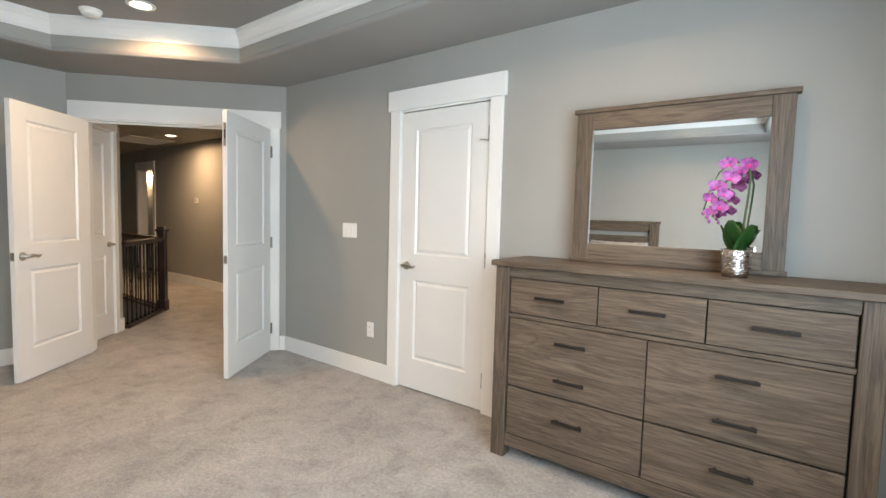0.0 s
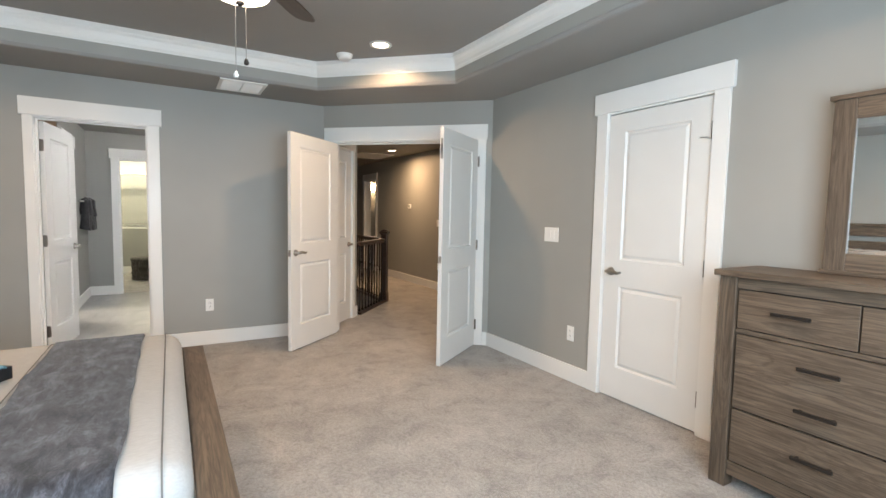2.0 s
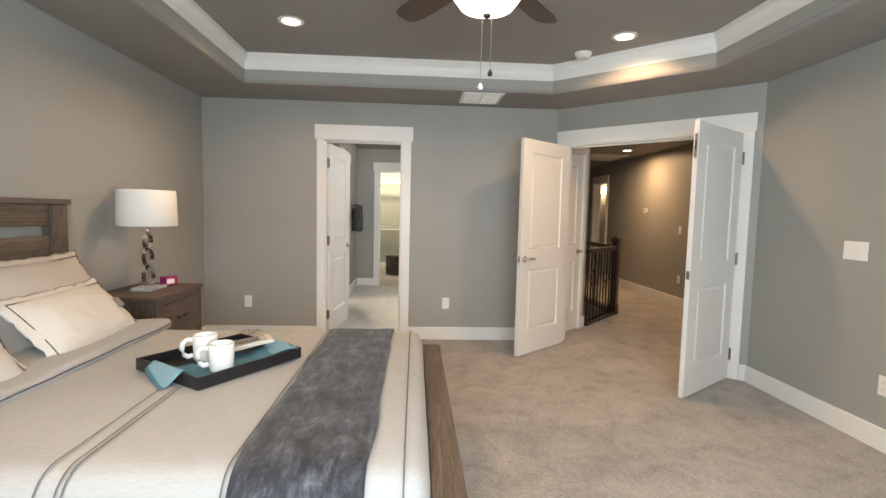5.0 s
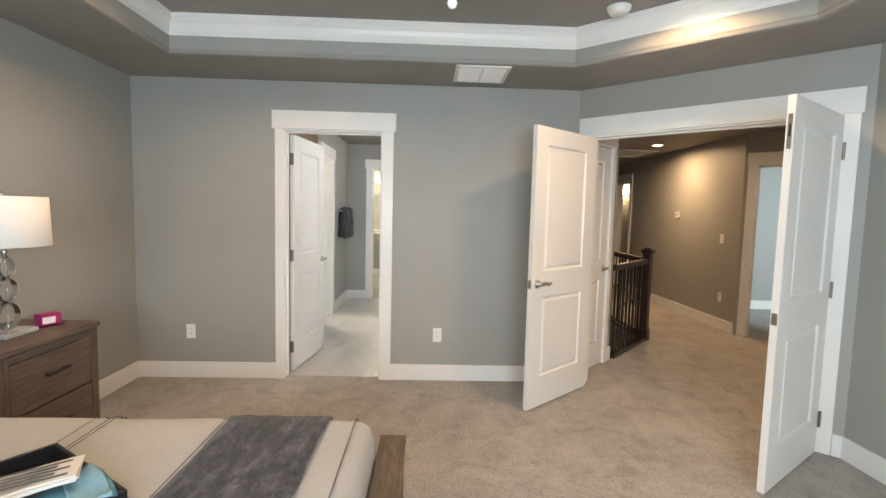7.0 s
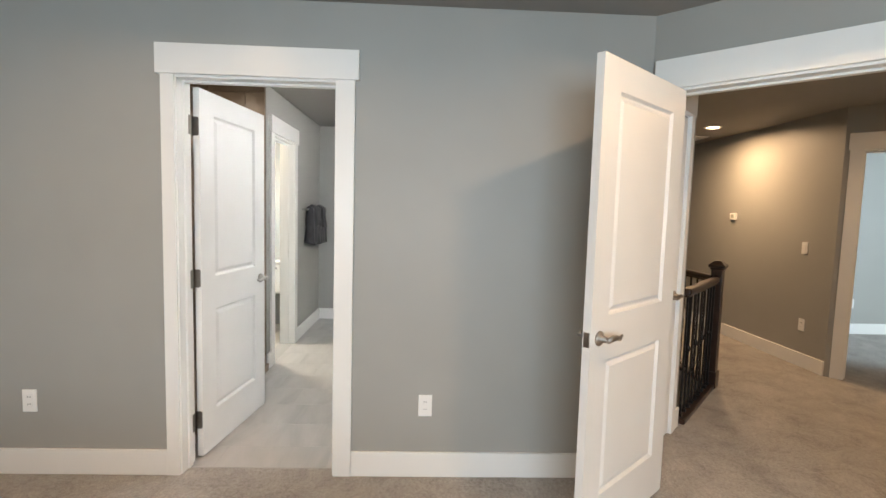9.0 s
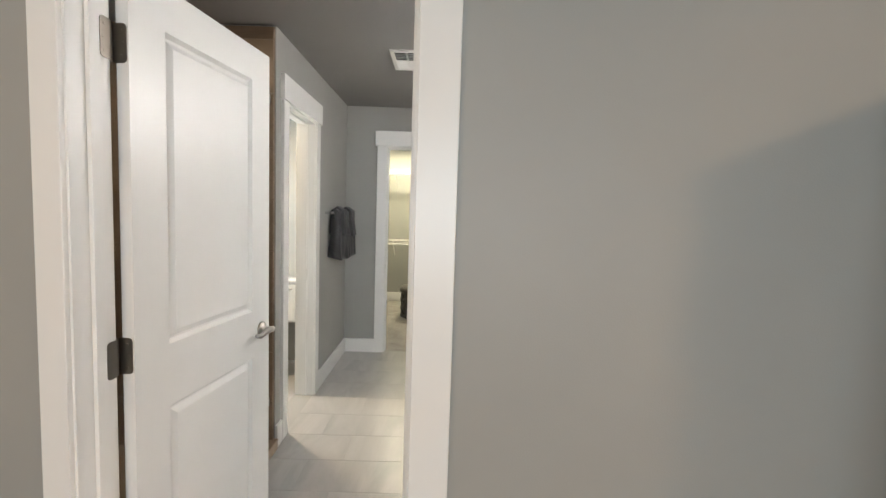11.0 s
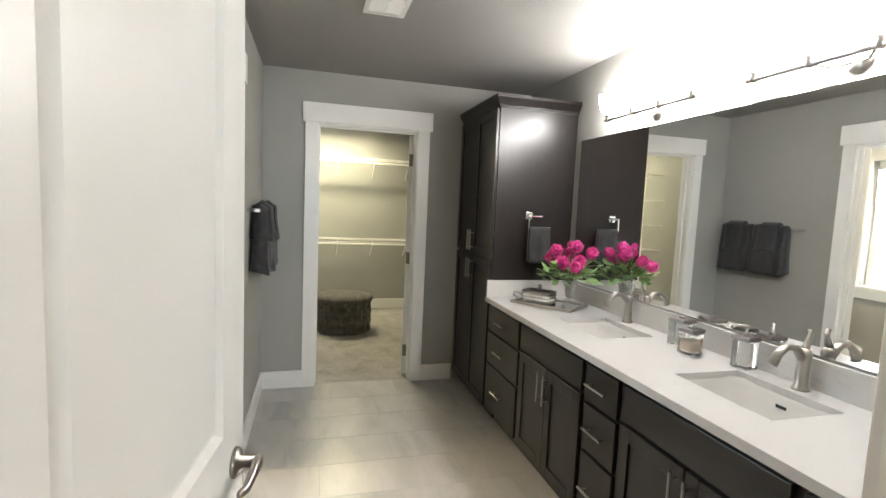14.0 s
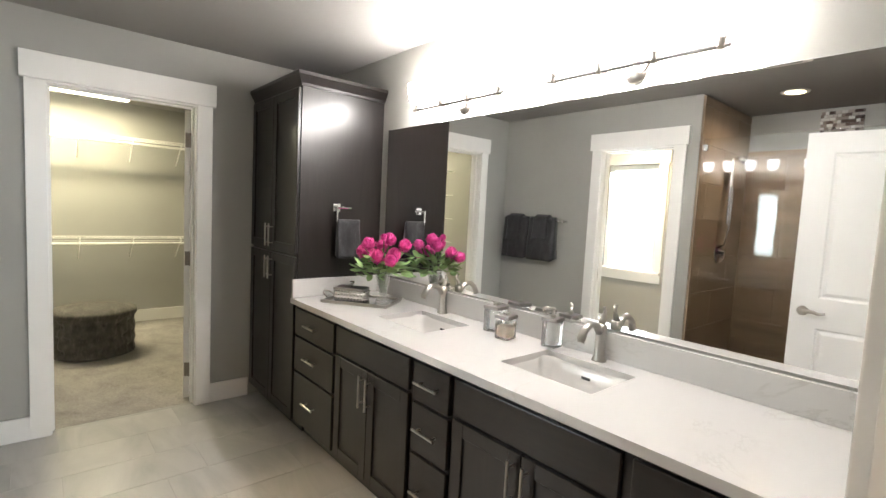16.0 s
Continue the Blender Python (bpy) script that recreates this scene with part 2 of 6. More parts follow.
def mosaic_material():
    m = material("mosaic_glass", (0.3, 0.3, 0.3), 0.2)
    n, l, _ = nodes_of(m)
    g = n.new("ShaderNodeNewGeometry")
    colour(m, ramp(m, g.outputs["Random Per Island"], [(0.0, (0.04, 0.03, 0.03)), (0.35, (0.14, 0.10, 0.09)), (0.6, (0.32, 0.28, 0.26)), (1.0, (0.6, 0.58, 0.56))]))
    return m


M_MOSAIC = mosaic_material()


def petal_material(name, a, b):
    m = material(name, a, 0.6)
    colour(m, ramp(m, noise_node(m, coords(m, per_object=False), 38, 4), [(0.3, a), (0.7, b)]))
    return m


M_PEONY = petal_material("hot_pink_petal", (0.50, 0.010, 0.19), (0.84, 0.12, 0.44))
M_ORCHID = petal_material("orchid_petal", (0.19, 0.016, 0.17), (0.52, 0.18, 0.47))
M_HAMMER = material("hammered_silver", (0.6, 0.56, 0.52), 0.25, 1.0)
bump(M_HAMMER, noise_node(M_HAMMER, coords(M_HAMMER, (1, 1, 2.2)), 70, 1), 0.9, 0.006)

# ---- mesh helpers ----
def part(name, bm, mat, parent=None, label="", smooth=False, m=None):
    """Links a bmesh as one mesh object, under a thing or a part."""
    me = bpy.data.meshes.new(name)
    bmesh.ops.recalc_face_normals(bm, faces=bm.faces)
    bm.to_mesh(me)
    bm.free()
    me.materials.append(mat)
    if smooth:
        me.shade_smooth()
    ob = new(name, me)
    if parent is not None:
        ob.parent = parent
    if m is not None:
        ob.matrix_basis = m
    if label:
        ob["label"] = label
    return ob


def thing(name, label, category, m=None, group="", kind=""):
    ob = new(name)
    ob.empty_display_size = 0.05
    if m is not None:
        ob.matrix_basis = m
    return tagged(ob, label, category, group, kind)


def add_box(bm, x0, x1, y0, y1, z0, z1, bev=0.0, seg=2):
    g = bmesh.ops.create_cube(bm, size=1)
    vs = g["verts"]
    for v in vs:
        v.co = Vector(((x0 + x1) / 2 + v.co.x * (x1 - x0), (y0 + y1) / 2 + v.co.y * (y1 - y0), (z0 + z1) / 2 + v.co.z * (z1 - z0)))
    if bev > 0:
        es = list({e for v in vs for e in v.link_edges})
        bmesh.ops.bevel(bm, geom=es, offset=bev, segments=seg, profile=0.5, affect="EDGES")


def box(x0, x1, y0, y1, z0, z1, bev=0.003, seg=2):
    bm = bmesh.new()
    add_box(bm, x0, x1, y0, y1, z0, z1, bev, seg)
    return bm


def prism(poly, z0, z1):
    bm = bmesh.new()
    lo = [bm.verts.new((x, y, z0)) for x, y in poly]
    hi = [bm.verts.new((x, y, z1)) for x, y in poly]
    bm.faces.new(lo)
    bm.faces.new(hi)
    for i in range(len(poly)):
        j = (i + 1) % len(poly)
        bm.faces.new((lo[i], lo[j], hi[j], hi[i]))
    return bm


def add_tube(bm, pts, radii, n=10, caps=True, flat=1.0):
    """A tube along points; radii a number or one per point."""
    pts = [Vector(p) for p in pts]
    if isinstance(radii, (int, float)):
        radii = [radii] * len(pts)
    rings = []
    up = Vector((0, 0, 1))
    for i, p in enumerate(pts):
        d = (pts[min(i + 1, len(pts) - 1)] - pts[max(i - 1, 0)]).normalized()
        a = up if abs(d.dot(up)) < 0.95 else Vector((1, 0, 0))
        u = d.cross(a).normalized()
        w = d.cross(u).normalized()
        rings.append([bm.verts.new(p + radii[i] * (math.cos(k * math.tau / n) * u + flat * math.sin(k * math.tau / n) * w)) for k in range(n)])
    for a, b in zip(rings, rings[1:]):
        for k in range(n):
            bm.faces.new((a[k], a[(k + 1) % n], b[(k + 1) % n], b[k]))
    if caps:
        bm.faces.new(rings[0])
        bm.faces.new(rings[-1])


def tube(pts, radii, n=10, caps=True, flat=1.0):
    bm = bmesh.new()
    add_tube(bm, pts, radii, n, caps, flat)
    return bm


def add_lathe(bm, prof, n=24, at=(0, 0, 0), m=None):
    """Turns a profile of (radius, height) round z."""
    m = m or Matrix.Translation(at)
    rings = []
    for r, z in prof:
        if r < 1e-5:
            rings.append([bm.verts.new(m @ Vector((0, 0, z)))])
        else:
            rings.append([bm.verts.new(m @ Vector((r * math.cos(k * math.tau / n), r * math.sin(k * math.tau / n), z))) for k in range(n)])
    for a, b in zip(rings, rings[1:]):
        for k in range(n):
            j = (k + 1) % n
            if len(a) == 1 and len(b) == 1:
                continue
            if len(a) == 1:
                bm.faces.new((a[0], b[j], b[k]))
            elif len(b) == 1:
                bm.faces.new((a[k], a[j], b[0]))
            else:
                bm.faces.new((a[k], a[j], b[j], b[k]))


def lathe(prof, n=24, at=(0, 0, 0), m=None):
    bm = bmesh.new()
    add_lathe(bm, prof, n, at, m)
    return bm


def rbox(sx, sy, sz, r, n=(8, 8, 4), shape=None):
    """A soft box centred on the origin, its faces divided, its edges round; shape moves each point."""
    bm = bmesh.new()
    cache = {}
    half = Vector((sx / 2, sy / 2, sz / 2))

    def vert(p):
        key = tuple(round(c, 5) for c in p)
        if key not in cache:
            q = Vector(p)
            inner = Vector([max(-half[i] + r, min(half[i] - r, q[i])) for i in range(3)])
            d = q - inner
            if d.length > 1e-9:
                q = inner + d.normalized() * r
            if shape:
                q = shape(q)
            cache[key] = bm.verts.new(q)
        return cache[key]

    def steps(k):
        h, m = half[k], n[k]
        core = [-h + r + (2 * h - 2 * r) * i / m for i in range(m + 1)]
        rim = [h - r + r * t for t in (0.41, 0.75, 1.0)]
        return [-x for x in reversed(rim)] + core + rim

    ax = [steps(k) for k in range(3)]
    for k in range(3):
        i, j = (k + 1) % 3, (k + 2) % 3
        for s in (-1, 1):
            for a0, a1 in zip(ax[i], ax[i][1:]):
                for b0, b1 in zip(ax[j], ax[j][1:]):
                    quad = []
                    for a, b in ((a0, b0), (a1, b0), (a1, b1), (a0, b1)):
                        p = [0, 0, 0]
                        p[i], p[j], p[k] = a, b, s * half[k]
                        quad.append(vert(p))
                    if len(set(quad)) == 4:
                        bm.faces.new(quad)
    return bm


def frame_at(p0, p1):
    """Pose of a wall's own frame: x along it, y into it, the room at y < 0."""
    a = math.degrees(math.atan2(p1[1] - p0[1], p1[0] - p0[0]))
    return pose(p0[0], p0[1], 0, 0, 0, a)


def wall(name, p0, p1, thick=0.14, holes=(), z0=0.0, z1=2.44, mat=None, ends=(0, 0), label="grey painted plaster wall"):
    length = (Vector(p1) - Vector(p0)).length
    bm = bmesh.new()
    s = -ends[0]
    for h0, h1, hb, ht in sorted(holes):
        add_box(bm, s, h0, 0, thick, z0, z1)
        if ht < z1:
            add_box(bm, h0, h1, 0, thick, ht, z1)
        if hb > z0:
            add_box(bm, h0, h1, 0, thick, z0, hb)
        s = h1
    add_box(bm, s, length + ends[1], 0, thick, z0, z1)
    ob = part(name, bm, mat or M_WALL, m=frame_at(p0, p1))
    return tagged(ob, label, "wall", kind="structure")


COUNT = {"trim": 0, "door": 0, "base": 0}


def door_trim(m, s0, s1, thick=0.14, zt=2.05, back=True, front=True, wide=0.1, over=0.02, head=0.145, jamb=True, wide0=None):
    """Flat white casings with a taller head board round an opening, on both faces, and the jambs between."""
    COUNT["trim"] += 1
    w0 = wide if wide0 is None else wide0
    t = thing("door_trim_%d" % COUNT["trim"], "white painted flat board door casing with tall head", "door trim", m, kind="structure")
    for on, ya, yb, yh in ((front, -0.018, 0, -0.027), (back, thick, thick + 0.018, thick + 0.027)):
        if not on:
            continue
        part("casing", box(s0 - w0, s0 - 0.006, ya, yb, 0, zt + 0.012, 0.002), M_TRIM, t)
        part("casing", box(s1 + 0.006, s1 + wide, ya, yb, 0, zt + 0.012, 0.002), M_TRIM, t)
        part("head_casing", box(s0 - w0 - over, s1 + wide + over, min(yh, 0 if ya < 0 else ya), max(yh, 0 if ya < 0 else ya), zt + 0.012, zt + 0.012 + head, 0.002), M_TRIM, t)
    if jamb:
        part("jamb", box(s0 - 0.02, s0, -0.003, thick + 0.003, 0, zt + 0.02, 0.001), M_TRIM, t)
        part("jamb", box(s1, s1 + 0.02, -0.003, thick + 0.003, 0, zt + 0.02, 0.001), M_TRIM, t)
        part("jamb", box(s0, s1, -0.003, thick + 0.003, zt, zt + 0.02, 0.001), M_TRIM, t)
        for a, b in ((s0, s0 + 0.011), (s1 - 0.011, s1)):
            part("door_stop", box(a, b, thick * 0.42, thick * 0.42 + 0.035, 0, zt, 0.001), M_TRIM, t)
        part("door_stop", box(s0 + 0.011, s1 - 0.011, thick * 0.42, thick * 0.42 + 0.035, zt - 0.011, zt, 0.001), M_TRIM, t)
    return t


def baseboard(p0, p1, a=0.0, b=None, h=0.135):
    """A white skirting board along the room side of a wall, from a to b."""
    length = (Vector(p1) - Vector(p0)).length
    COUNT["base"] += 1
    ob = part("baseboard_%d" % COUNT["base"], box(a, length if b is None else b, -0.016, 0, 0, h, 0.003), M_TRIM, m=frame_at(p0, p1))
    return tagged(ob, "white painted flat baseboard along the wall", "baseboard", kind="structure")


def leaf_mesh(w, h=2.03, t=0.035, stile=0.135):
    """A moulded door leaf with two sunk panels on both faces, hinge at x = 0, thickness along +y."""
    bm = bmesh.new()
    xs = [0, stile, w - stile, w]
    zs = [0, 0.225, 0.815, 1.005, 1.905, h]
    grids = []
    for y in (0, t):
        g = [[bm.verts.new((x, y, z)) for z in zs] for x in xs]
        grids.append(g)
        panels = []
        for i in range(3):
            for j in range(5):
                f = bm.faces.new((g[i][j], g[i + 1][j], g[i + 1][j + 1], g[i][j + 1]) if y == 0 else (g[i][j], g[i][j + 1], g[i + 1][j + 1], g[i + 1][j]))
                if i == 1 and j in (1, 3):
                    panels.append(f)
        bm.normal_update()
        for f in panels:
            bmesh.ops.inset_region(bm, faces=[f], thickness=0.003, depth=-0.003)
            bmesh.ops.inset_region(bm, faces=[f], thickness=0.012, depth=-0.010)
            bmesh.ops.inset_region(bm, faces=[f], thickness=0.010, depth=0.0)
            bmesh.ops.inset_region(bm, faces=[f], thickness=0.026, depth=0.010)
    a, b = grids
    for i in range(3):
        bm.faces.new((a[i][0], b[i][0], b[i + 1][0], a[i + 1][0]))
        bm.faces.new((a[i][5], a[i + 1][5], b[i + 1][5], b[i][5]))
    for j in range(5):
        bm.faces.new((a[0][j], a[0][j + 1], b[0][j + 1], b[0][j]))
        bm.faces.new((a[3][j], b[3][j], b[3][j + 1], a[3][j + 1]))
    return bm


def lever(parent, x, z, y, out, way):
    """A lever handle on a round rose; out: -1 or +1 along y, way: -1 or +1 along x."""
    h = part("door_handle", lathe([(0, 0), (0.031, 0), (0.031, 0.006), (0.026, 0.011), (0.014, 0.013), (0.012, 0.045), (0, 0.045)], 20,
             m=pose(x, y, z, -90 * out, 0, 0)), M_NICKEL, parent, "brushed nickel lever handle", True)
    yy = y + out * 0.046
    part("lever", tube([(x - way * 0.012, yy, z), (x + way * 0.02, yy + out * 0.004, z + 0.006), (x + way * 0.055, yy + out * 0.004, z + 0.004),
                        (x + way * 0.085, yy, z - 0.006), (x + way * 0.115, yy - out * 0.004, z + 0.002)], [0.009, 0.011, 0.009, 0.008, 0.006], 10, flat=1.3), M_NICKEL, h, smooth=True)
    return h


def hinge_leaf(w, h=0.10, r=0.012):
    """A thin hinge plate in the xz plane at y 0 to 0.002: square at x = 0, round corners at x = w."""
    bm = bmesh.new()
    out = [(0, -h / 2)]
    for cz, a0 in ((-h / 2 + r, -90), (h / 2 - r, 0)):
        for k in range(5):
            a = radians(a0 + 22.5 * k)
            out.append((w - r + r * math.cos(a), cz + r * math.sin(a)))
    out.append((0, h / 2))
    lo = [bm.verts.new((x, 0, z)) for x, z in out]
    hi = [bm.verts.new((x, 0.002, z)) for x, z in out]
    bm.faces.new(lo)
    bm.faces.new(hi)
    for i in range(len(out)):
        j = (i + 1) % len(out)
        bm.faces.new((lo[i], lo[j], hi[j], hi[i]))
    for x, z in ((w * 0.62, -h * 0.32), (w * 0.75, 0.0), (w * 0.62, h * 0.32)):
        add_box(bm, x - 0.0035, x + 0.0035, -0.0008, 0.0028, z - 0.0035, z + 0.0035, 0.0008, 1)
    return bm


def door(m, w, label, hinges_y=0.0, handle=True, latch=True, way=-1, bolt=False, barrel=-0.006):
    """A two-panel door: hinge at the origin, leaf along +x."""
    COUNT["door"] += 1
    d = thing("door_%d" % COUNT["door"], label, "door", m, kind="structure")
    part("leaf", leaf_mesh(w), M_DOOR, d, m=pose(0, 0, 0.012))
    for z in (0.22, 1.02, 1.84):
        part("hinge", tube([(barrel, hinges_y, z - 0.05), (barrel, hinges_y, z + 0.05)], 0.0065, 12), M_HINGE, d, "nickel butt hinge")
        part("hinge_plate", hinge_leaf(max(0.03, hinges_y) - 0.004), M_HINGE, d, m=pose(-0.002, max(0.03, hinges_y), z, 0, 0, -90))
    if handle:
        lever(d, w - 0.065, 0.93, 0, -1, way)
        lever(d, w - 0.065, 0.93, 0.035, 1, way)
    if latch:
        part("latch_plate", box(w, w + 0.0015, 0.005, 0.03, 0.90, 0.96, 0), M_NICKEL, d, "nickel latch plate")
    if bolt:
        part("flush_bolt", box(w, w + 0.002, 0.008, 0.027, 1.78, 1.95, 0), M_NICKEL, d, "nickel flush bolt")
        part("bolt_slot", box(w + 0.002, w + 0.003, 0.013, 0.022, 1.84, 1.90, 0), M_DARKSLOT, d)
    return d


def plate(m, kind="outlet", wide=0.072, label="white plastic duplex outlet plate on the wall", tall=0.118):
    """An electric plate in a wall's frame: centre at the origin."""
    p = thing("wall_outlet" if kind == "outlet" else "light_switch", label, "outlet" if kind == "outlet" else "light switch", m)
    part("cover_plate", box(-wide / 2, wide / 2, -0.006, 0, -tall / 2, tall / 2, 0.002), M_WHITE, p)
    if kind == "outlet":
        for z in (-0.02, 0.02):
            s = part("socket", box(-0.016, 0.016, -0.0085, -0.006, z - 0.014, z + 0.014, 0.001), M_WHITE, p)
            for x in (-0.006, 0.006):
                part("slot", box(x - 0.0012, x + 0.0012, -0.0092, -0.0085, z - 0.003, z + 0.006, 0), M_DARKSLOT, s)
    else:
        k = max(1, round(wide / 0.05) - (1 if wide > 0.08 else 0))
        for i in range(k):
            x = (i - (k - 1) / 2) * 0.046
            part("rocker", box(x - 0.016, x + 0.016, -0.0095, -0.006, -0.033, 0.033, 0.001), M_WHITE, p)
    return p

# ---- structure ----
W, N, S, E, CEIL, TRAY = -4.66, 2.63, -2.29, 0.98, 2.44, 2.69
A, B = (-4.66, 1.313), (-3.417, 2.63)
BW = W - 0.132          # bath side of the west wall
BN, BS, BX = 0.945, -1.19, -8.285
DIAG = Vector((B[0] - A[0], B[1] - A[1])).normalized()
NRM = Vector((DIAG.y, -DIAG.x))      # out of the diagonal wall, into the bedroom


def slab(name, poly, z0, z1, mat, label, cat):
    return tagged(part(name, prism(poly, z0, z1), mat), label, cat, kind="structure")


# bedroom and hall carpet, with the stair opening left free
C1 = (-5.43, 2.07)
NEWEL = (-6.06, 2.62)
slab("floor_bedroom", [(W - 0.06, S - 0.1), (E + 0.1, S - 0.1), (E + 0.1, N + 0.1), (-3.3, N + 0.1), B, A, (W - 0.06, 1.31)], -0.2, 0.0, M_CARPET, "grey beige cut pile carpet", "carpet")
slab("floor_hall", [A, B, (-3.3, 2.73), (-3.3, 9.0), (-12.2, 9.0), (-12.2, 2.66), (NEWEL[0], 2.66), (-5.33, 1.95), (-5.28, 1.8), (-4.8, 1.2), (-4.66, 1.2)], -0.2, 0.0, M_CARPET, "grey beige cut pile hall carpet", "carpet")
slab("floor_bath", [(BX - 0.07, BS - 0.14), (W - 0.06, BS - 0.14), (W - 0.06, BN + 0.1), (BX - 0.07, BN + 0.1)], -0.2, -0.0012, M_GROUT, "grey stone look floor tiles with thin grout", "tile floor")
slab("floor_closet", [(-11.6, -2.2), (BX - 0.07, -2.2), (BX - 0.07, 1.4), (-11.6, 1.4)], -0.2, 0.0, M_CARPET, "beige cut pile closet carpet", "carpet")
slab("floor_shower", [(-6.43, -2.4), (BW, -2.4), (BW, BS - 0.14), (-6.43, BS - 0.14)], -0.2, -0.005, M_SHTILE, "brown tiled shower floor", "tile floor")
slab("floor_toilet_room", [(-7.97, -2.5), (-6.43, -2.5), (-6.43, BS - 0.14), (-7.97, BS - 0.14)], -0.2, -0.005, M_FLTILE, "grey stone look floor", "tile floor")
slab("stairwell_floor", [(-11.4, 1.4), (-5.1, 1.4), (-5.1, 2.8), (-11.4, 2.8)], -2.9, -2.7, M_CARPET, "carpet at the foot of the stairwell", "carpet")
# Unseen slab added above the thin ceilings to close the rooms from the sky.
slab("roof", [(-12.8, -3), (1.4, -3), (1.4, 9.3), (-12.6, 9.3)], 2.86, 3.0, M_CEIL, "unseen plain slab added over the ceilings to keep the sky out", "roof")

# bedroom walls, clockwise
SW, NE, SE = (W, S), (E, N), (E, S)
BD0, BD1 = -1.084 - S, -0.301 - S
wall("wall_west", SW, A, 0.132, [(BD0 - 0.02, BD1 + 0.02, 0, 2.07)], z1=2.46, ends=(0.14, 0))
LD = (Vector(B) - Vector(A)).length
wall("wall_diagonal", A, B, 0.14, [(0.10, 1.70, 0, 2.07)], z1=2.46)
ND0, ND1 = -1.975 - B[0], -1.215 - B[0]
wall("wall_north", B, NE, 0.14, [(ND0 - 0.02, ND1 + 0.02, 0, 2.07)], z1=2.46, ends=(0, 0.14))
wall("wall_east", NE, SE, 0.14, [(N - 1.55, N + 1.25, 0.85, 2.15)], z1=2.46, ends=(0, 0.14))
wall("wall_south", SE, SW, 0.14, z1=2.46)


# tray ceiling
OUTER = [(W - 0.02, S - 0.02), (W - 0.02, A[1]), (B[0], N + 0.02), (E + 0.02, N + 0.02), (E + 0.02, S - 0.02)]
INNER = [(-4.045, -1.66), (-4.045, 1.075), (-3.14, 2.025), (0.36, 2.025), (0.36, -1.66)]


def offset_in(poly, d):
    out = []
    n = len(poly)
    for i in range(n):
        p, q, r = Vector(poly[i - 1]), Vector(poly[i]), Vector(poly[(i + 1) % n])
        a, b = (q - p).normalized(), (r - q).normalized()
        na, nb = Vector((a.y, -a.x)), Vector((b.y, -b.x))
        k = (na + nb) / (1 + na.dot(nb))
        out.append(tuple(q + k * d))
    return out


def loft(loops):
    bm = bmesh.new()
    rows = [[bm.verts.new((x, y, z)) for x, y in poly] for poly, z in loops]
    for a, b in zip(rows, rows[1:]):
        for i in range(len(a)):
            j = (i + 1) % len(a)
            bm.faces.new((a[i], a[j], b[j], b[i]))
    return bm, rows


bm, rows = loft([(OUTER, CEIL), (offset_in(INNER, -0.02), CEIL), (offset_in(INNER, -0.006), CEIL + 0.006), (INNER, CEIL + 0.022), (INNER, TRAY)])
bm.faces.new(rows[-1])
tagged(part("ceiling_bedroom", bm, M_CEIL), "dark grey painted tray ceiling", "ceiling", kind="structure")
prof = [(0.0, 2.553), (0.012, 2.553), (0.013, 2.572), (0.02, 2.576), (0.024, 2.60), (0.042, 2.628), (0.066, 2.645), (0.068, 2.652), (0.078, 2.655), (0.08, 2.688), (0.0, 2.688)]
bm, rows = loft([(offset_in(INNER, d * 0.55), z) for d, z in prof])
tagged(part("crown_molding", bm, M_TRIM), "white stepped crown molding round the tray ceiling", "molding", kind="structure")
# pale border board under the crown
bm, rows = loft([(offset_in(INNER, d), z) for d, z in ((0.0, 2.47), (0.004, 2.47), (0.004, 2.553), (0.0, 2.553))])
tagged(part("trim_tray", bm, M_WALL), "grey painted tray side band", "trim", kind="structure")

for nm, poly in (("ceiling_bath", [(BX - 0.1, -2.5), (BW + 0.02, -2.5), (BW + 0.02, BN + 0.05), (BX - 0.1, BN + 0.05)]),
                 ("ceiling_closet", [(-11.6, -2.2), (BX - 0.1, -2.2), (BX - 0.1, 1.4), (-11.6, 1.4)]),
                 ("ceiling_hall", [A, B, (-3.3, 2.73), (-3.3, 9.0), (-12.3, 9.0), (-12.3, 1.4), (-4.85, 1.2)])):
    slab(nm, poly, CEIL, CEIL + 0.06, M_CEIL, "dark grey painted flat ceiling", "ceiling")

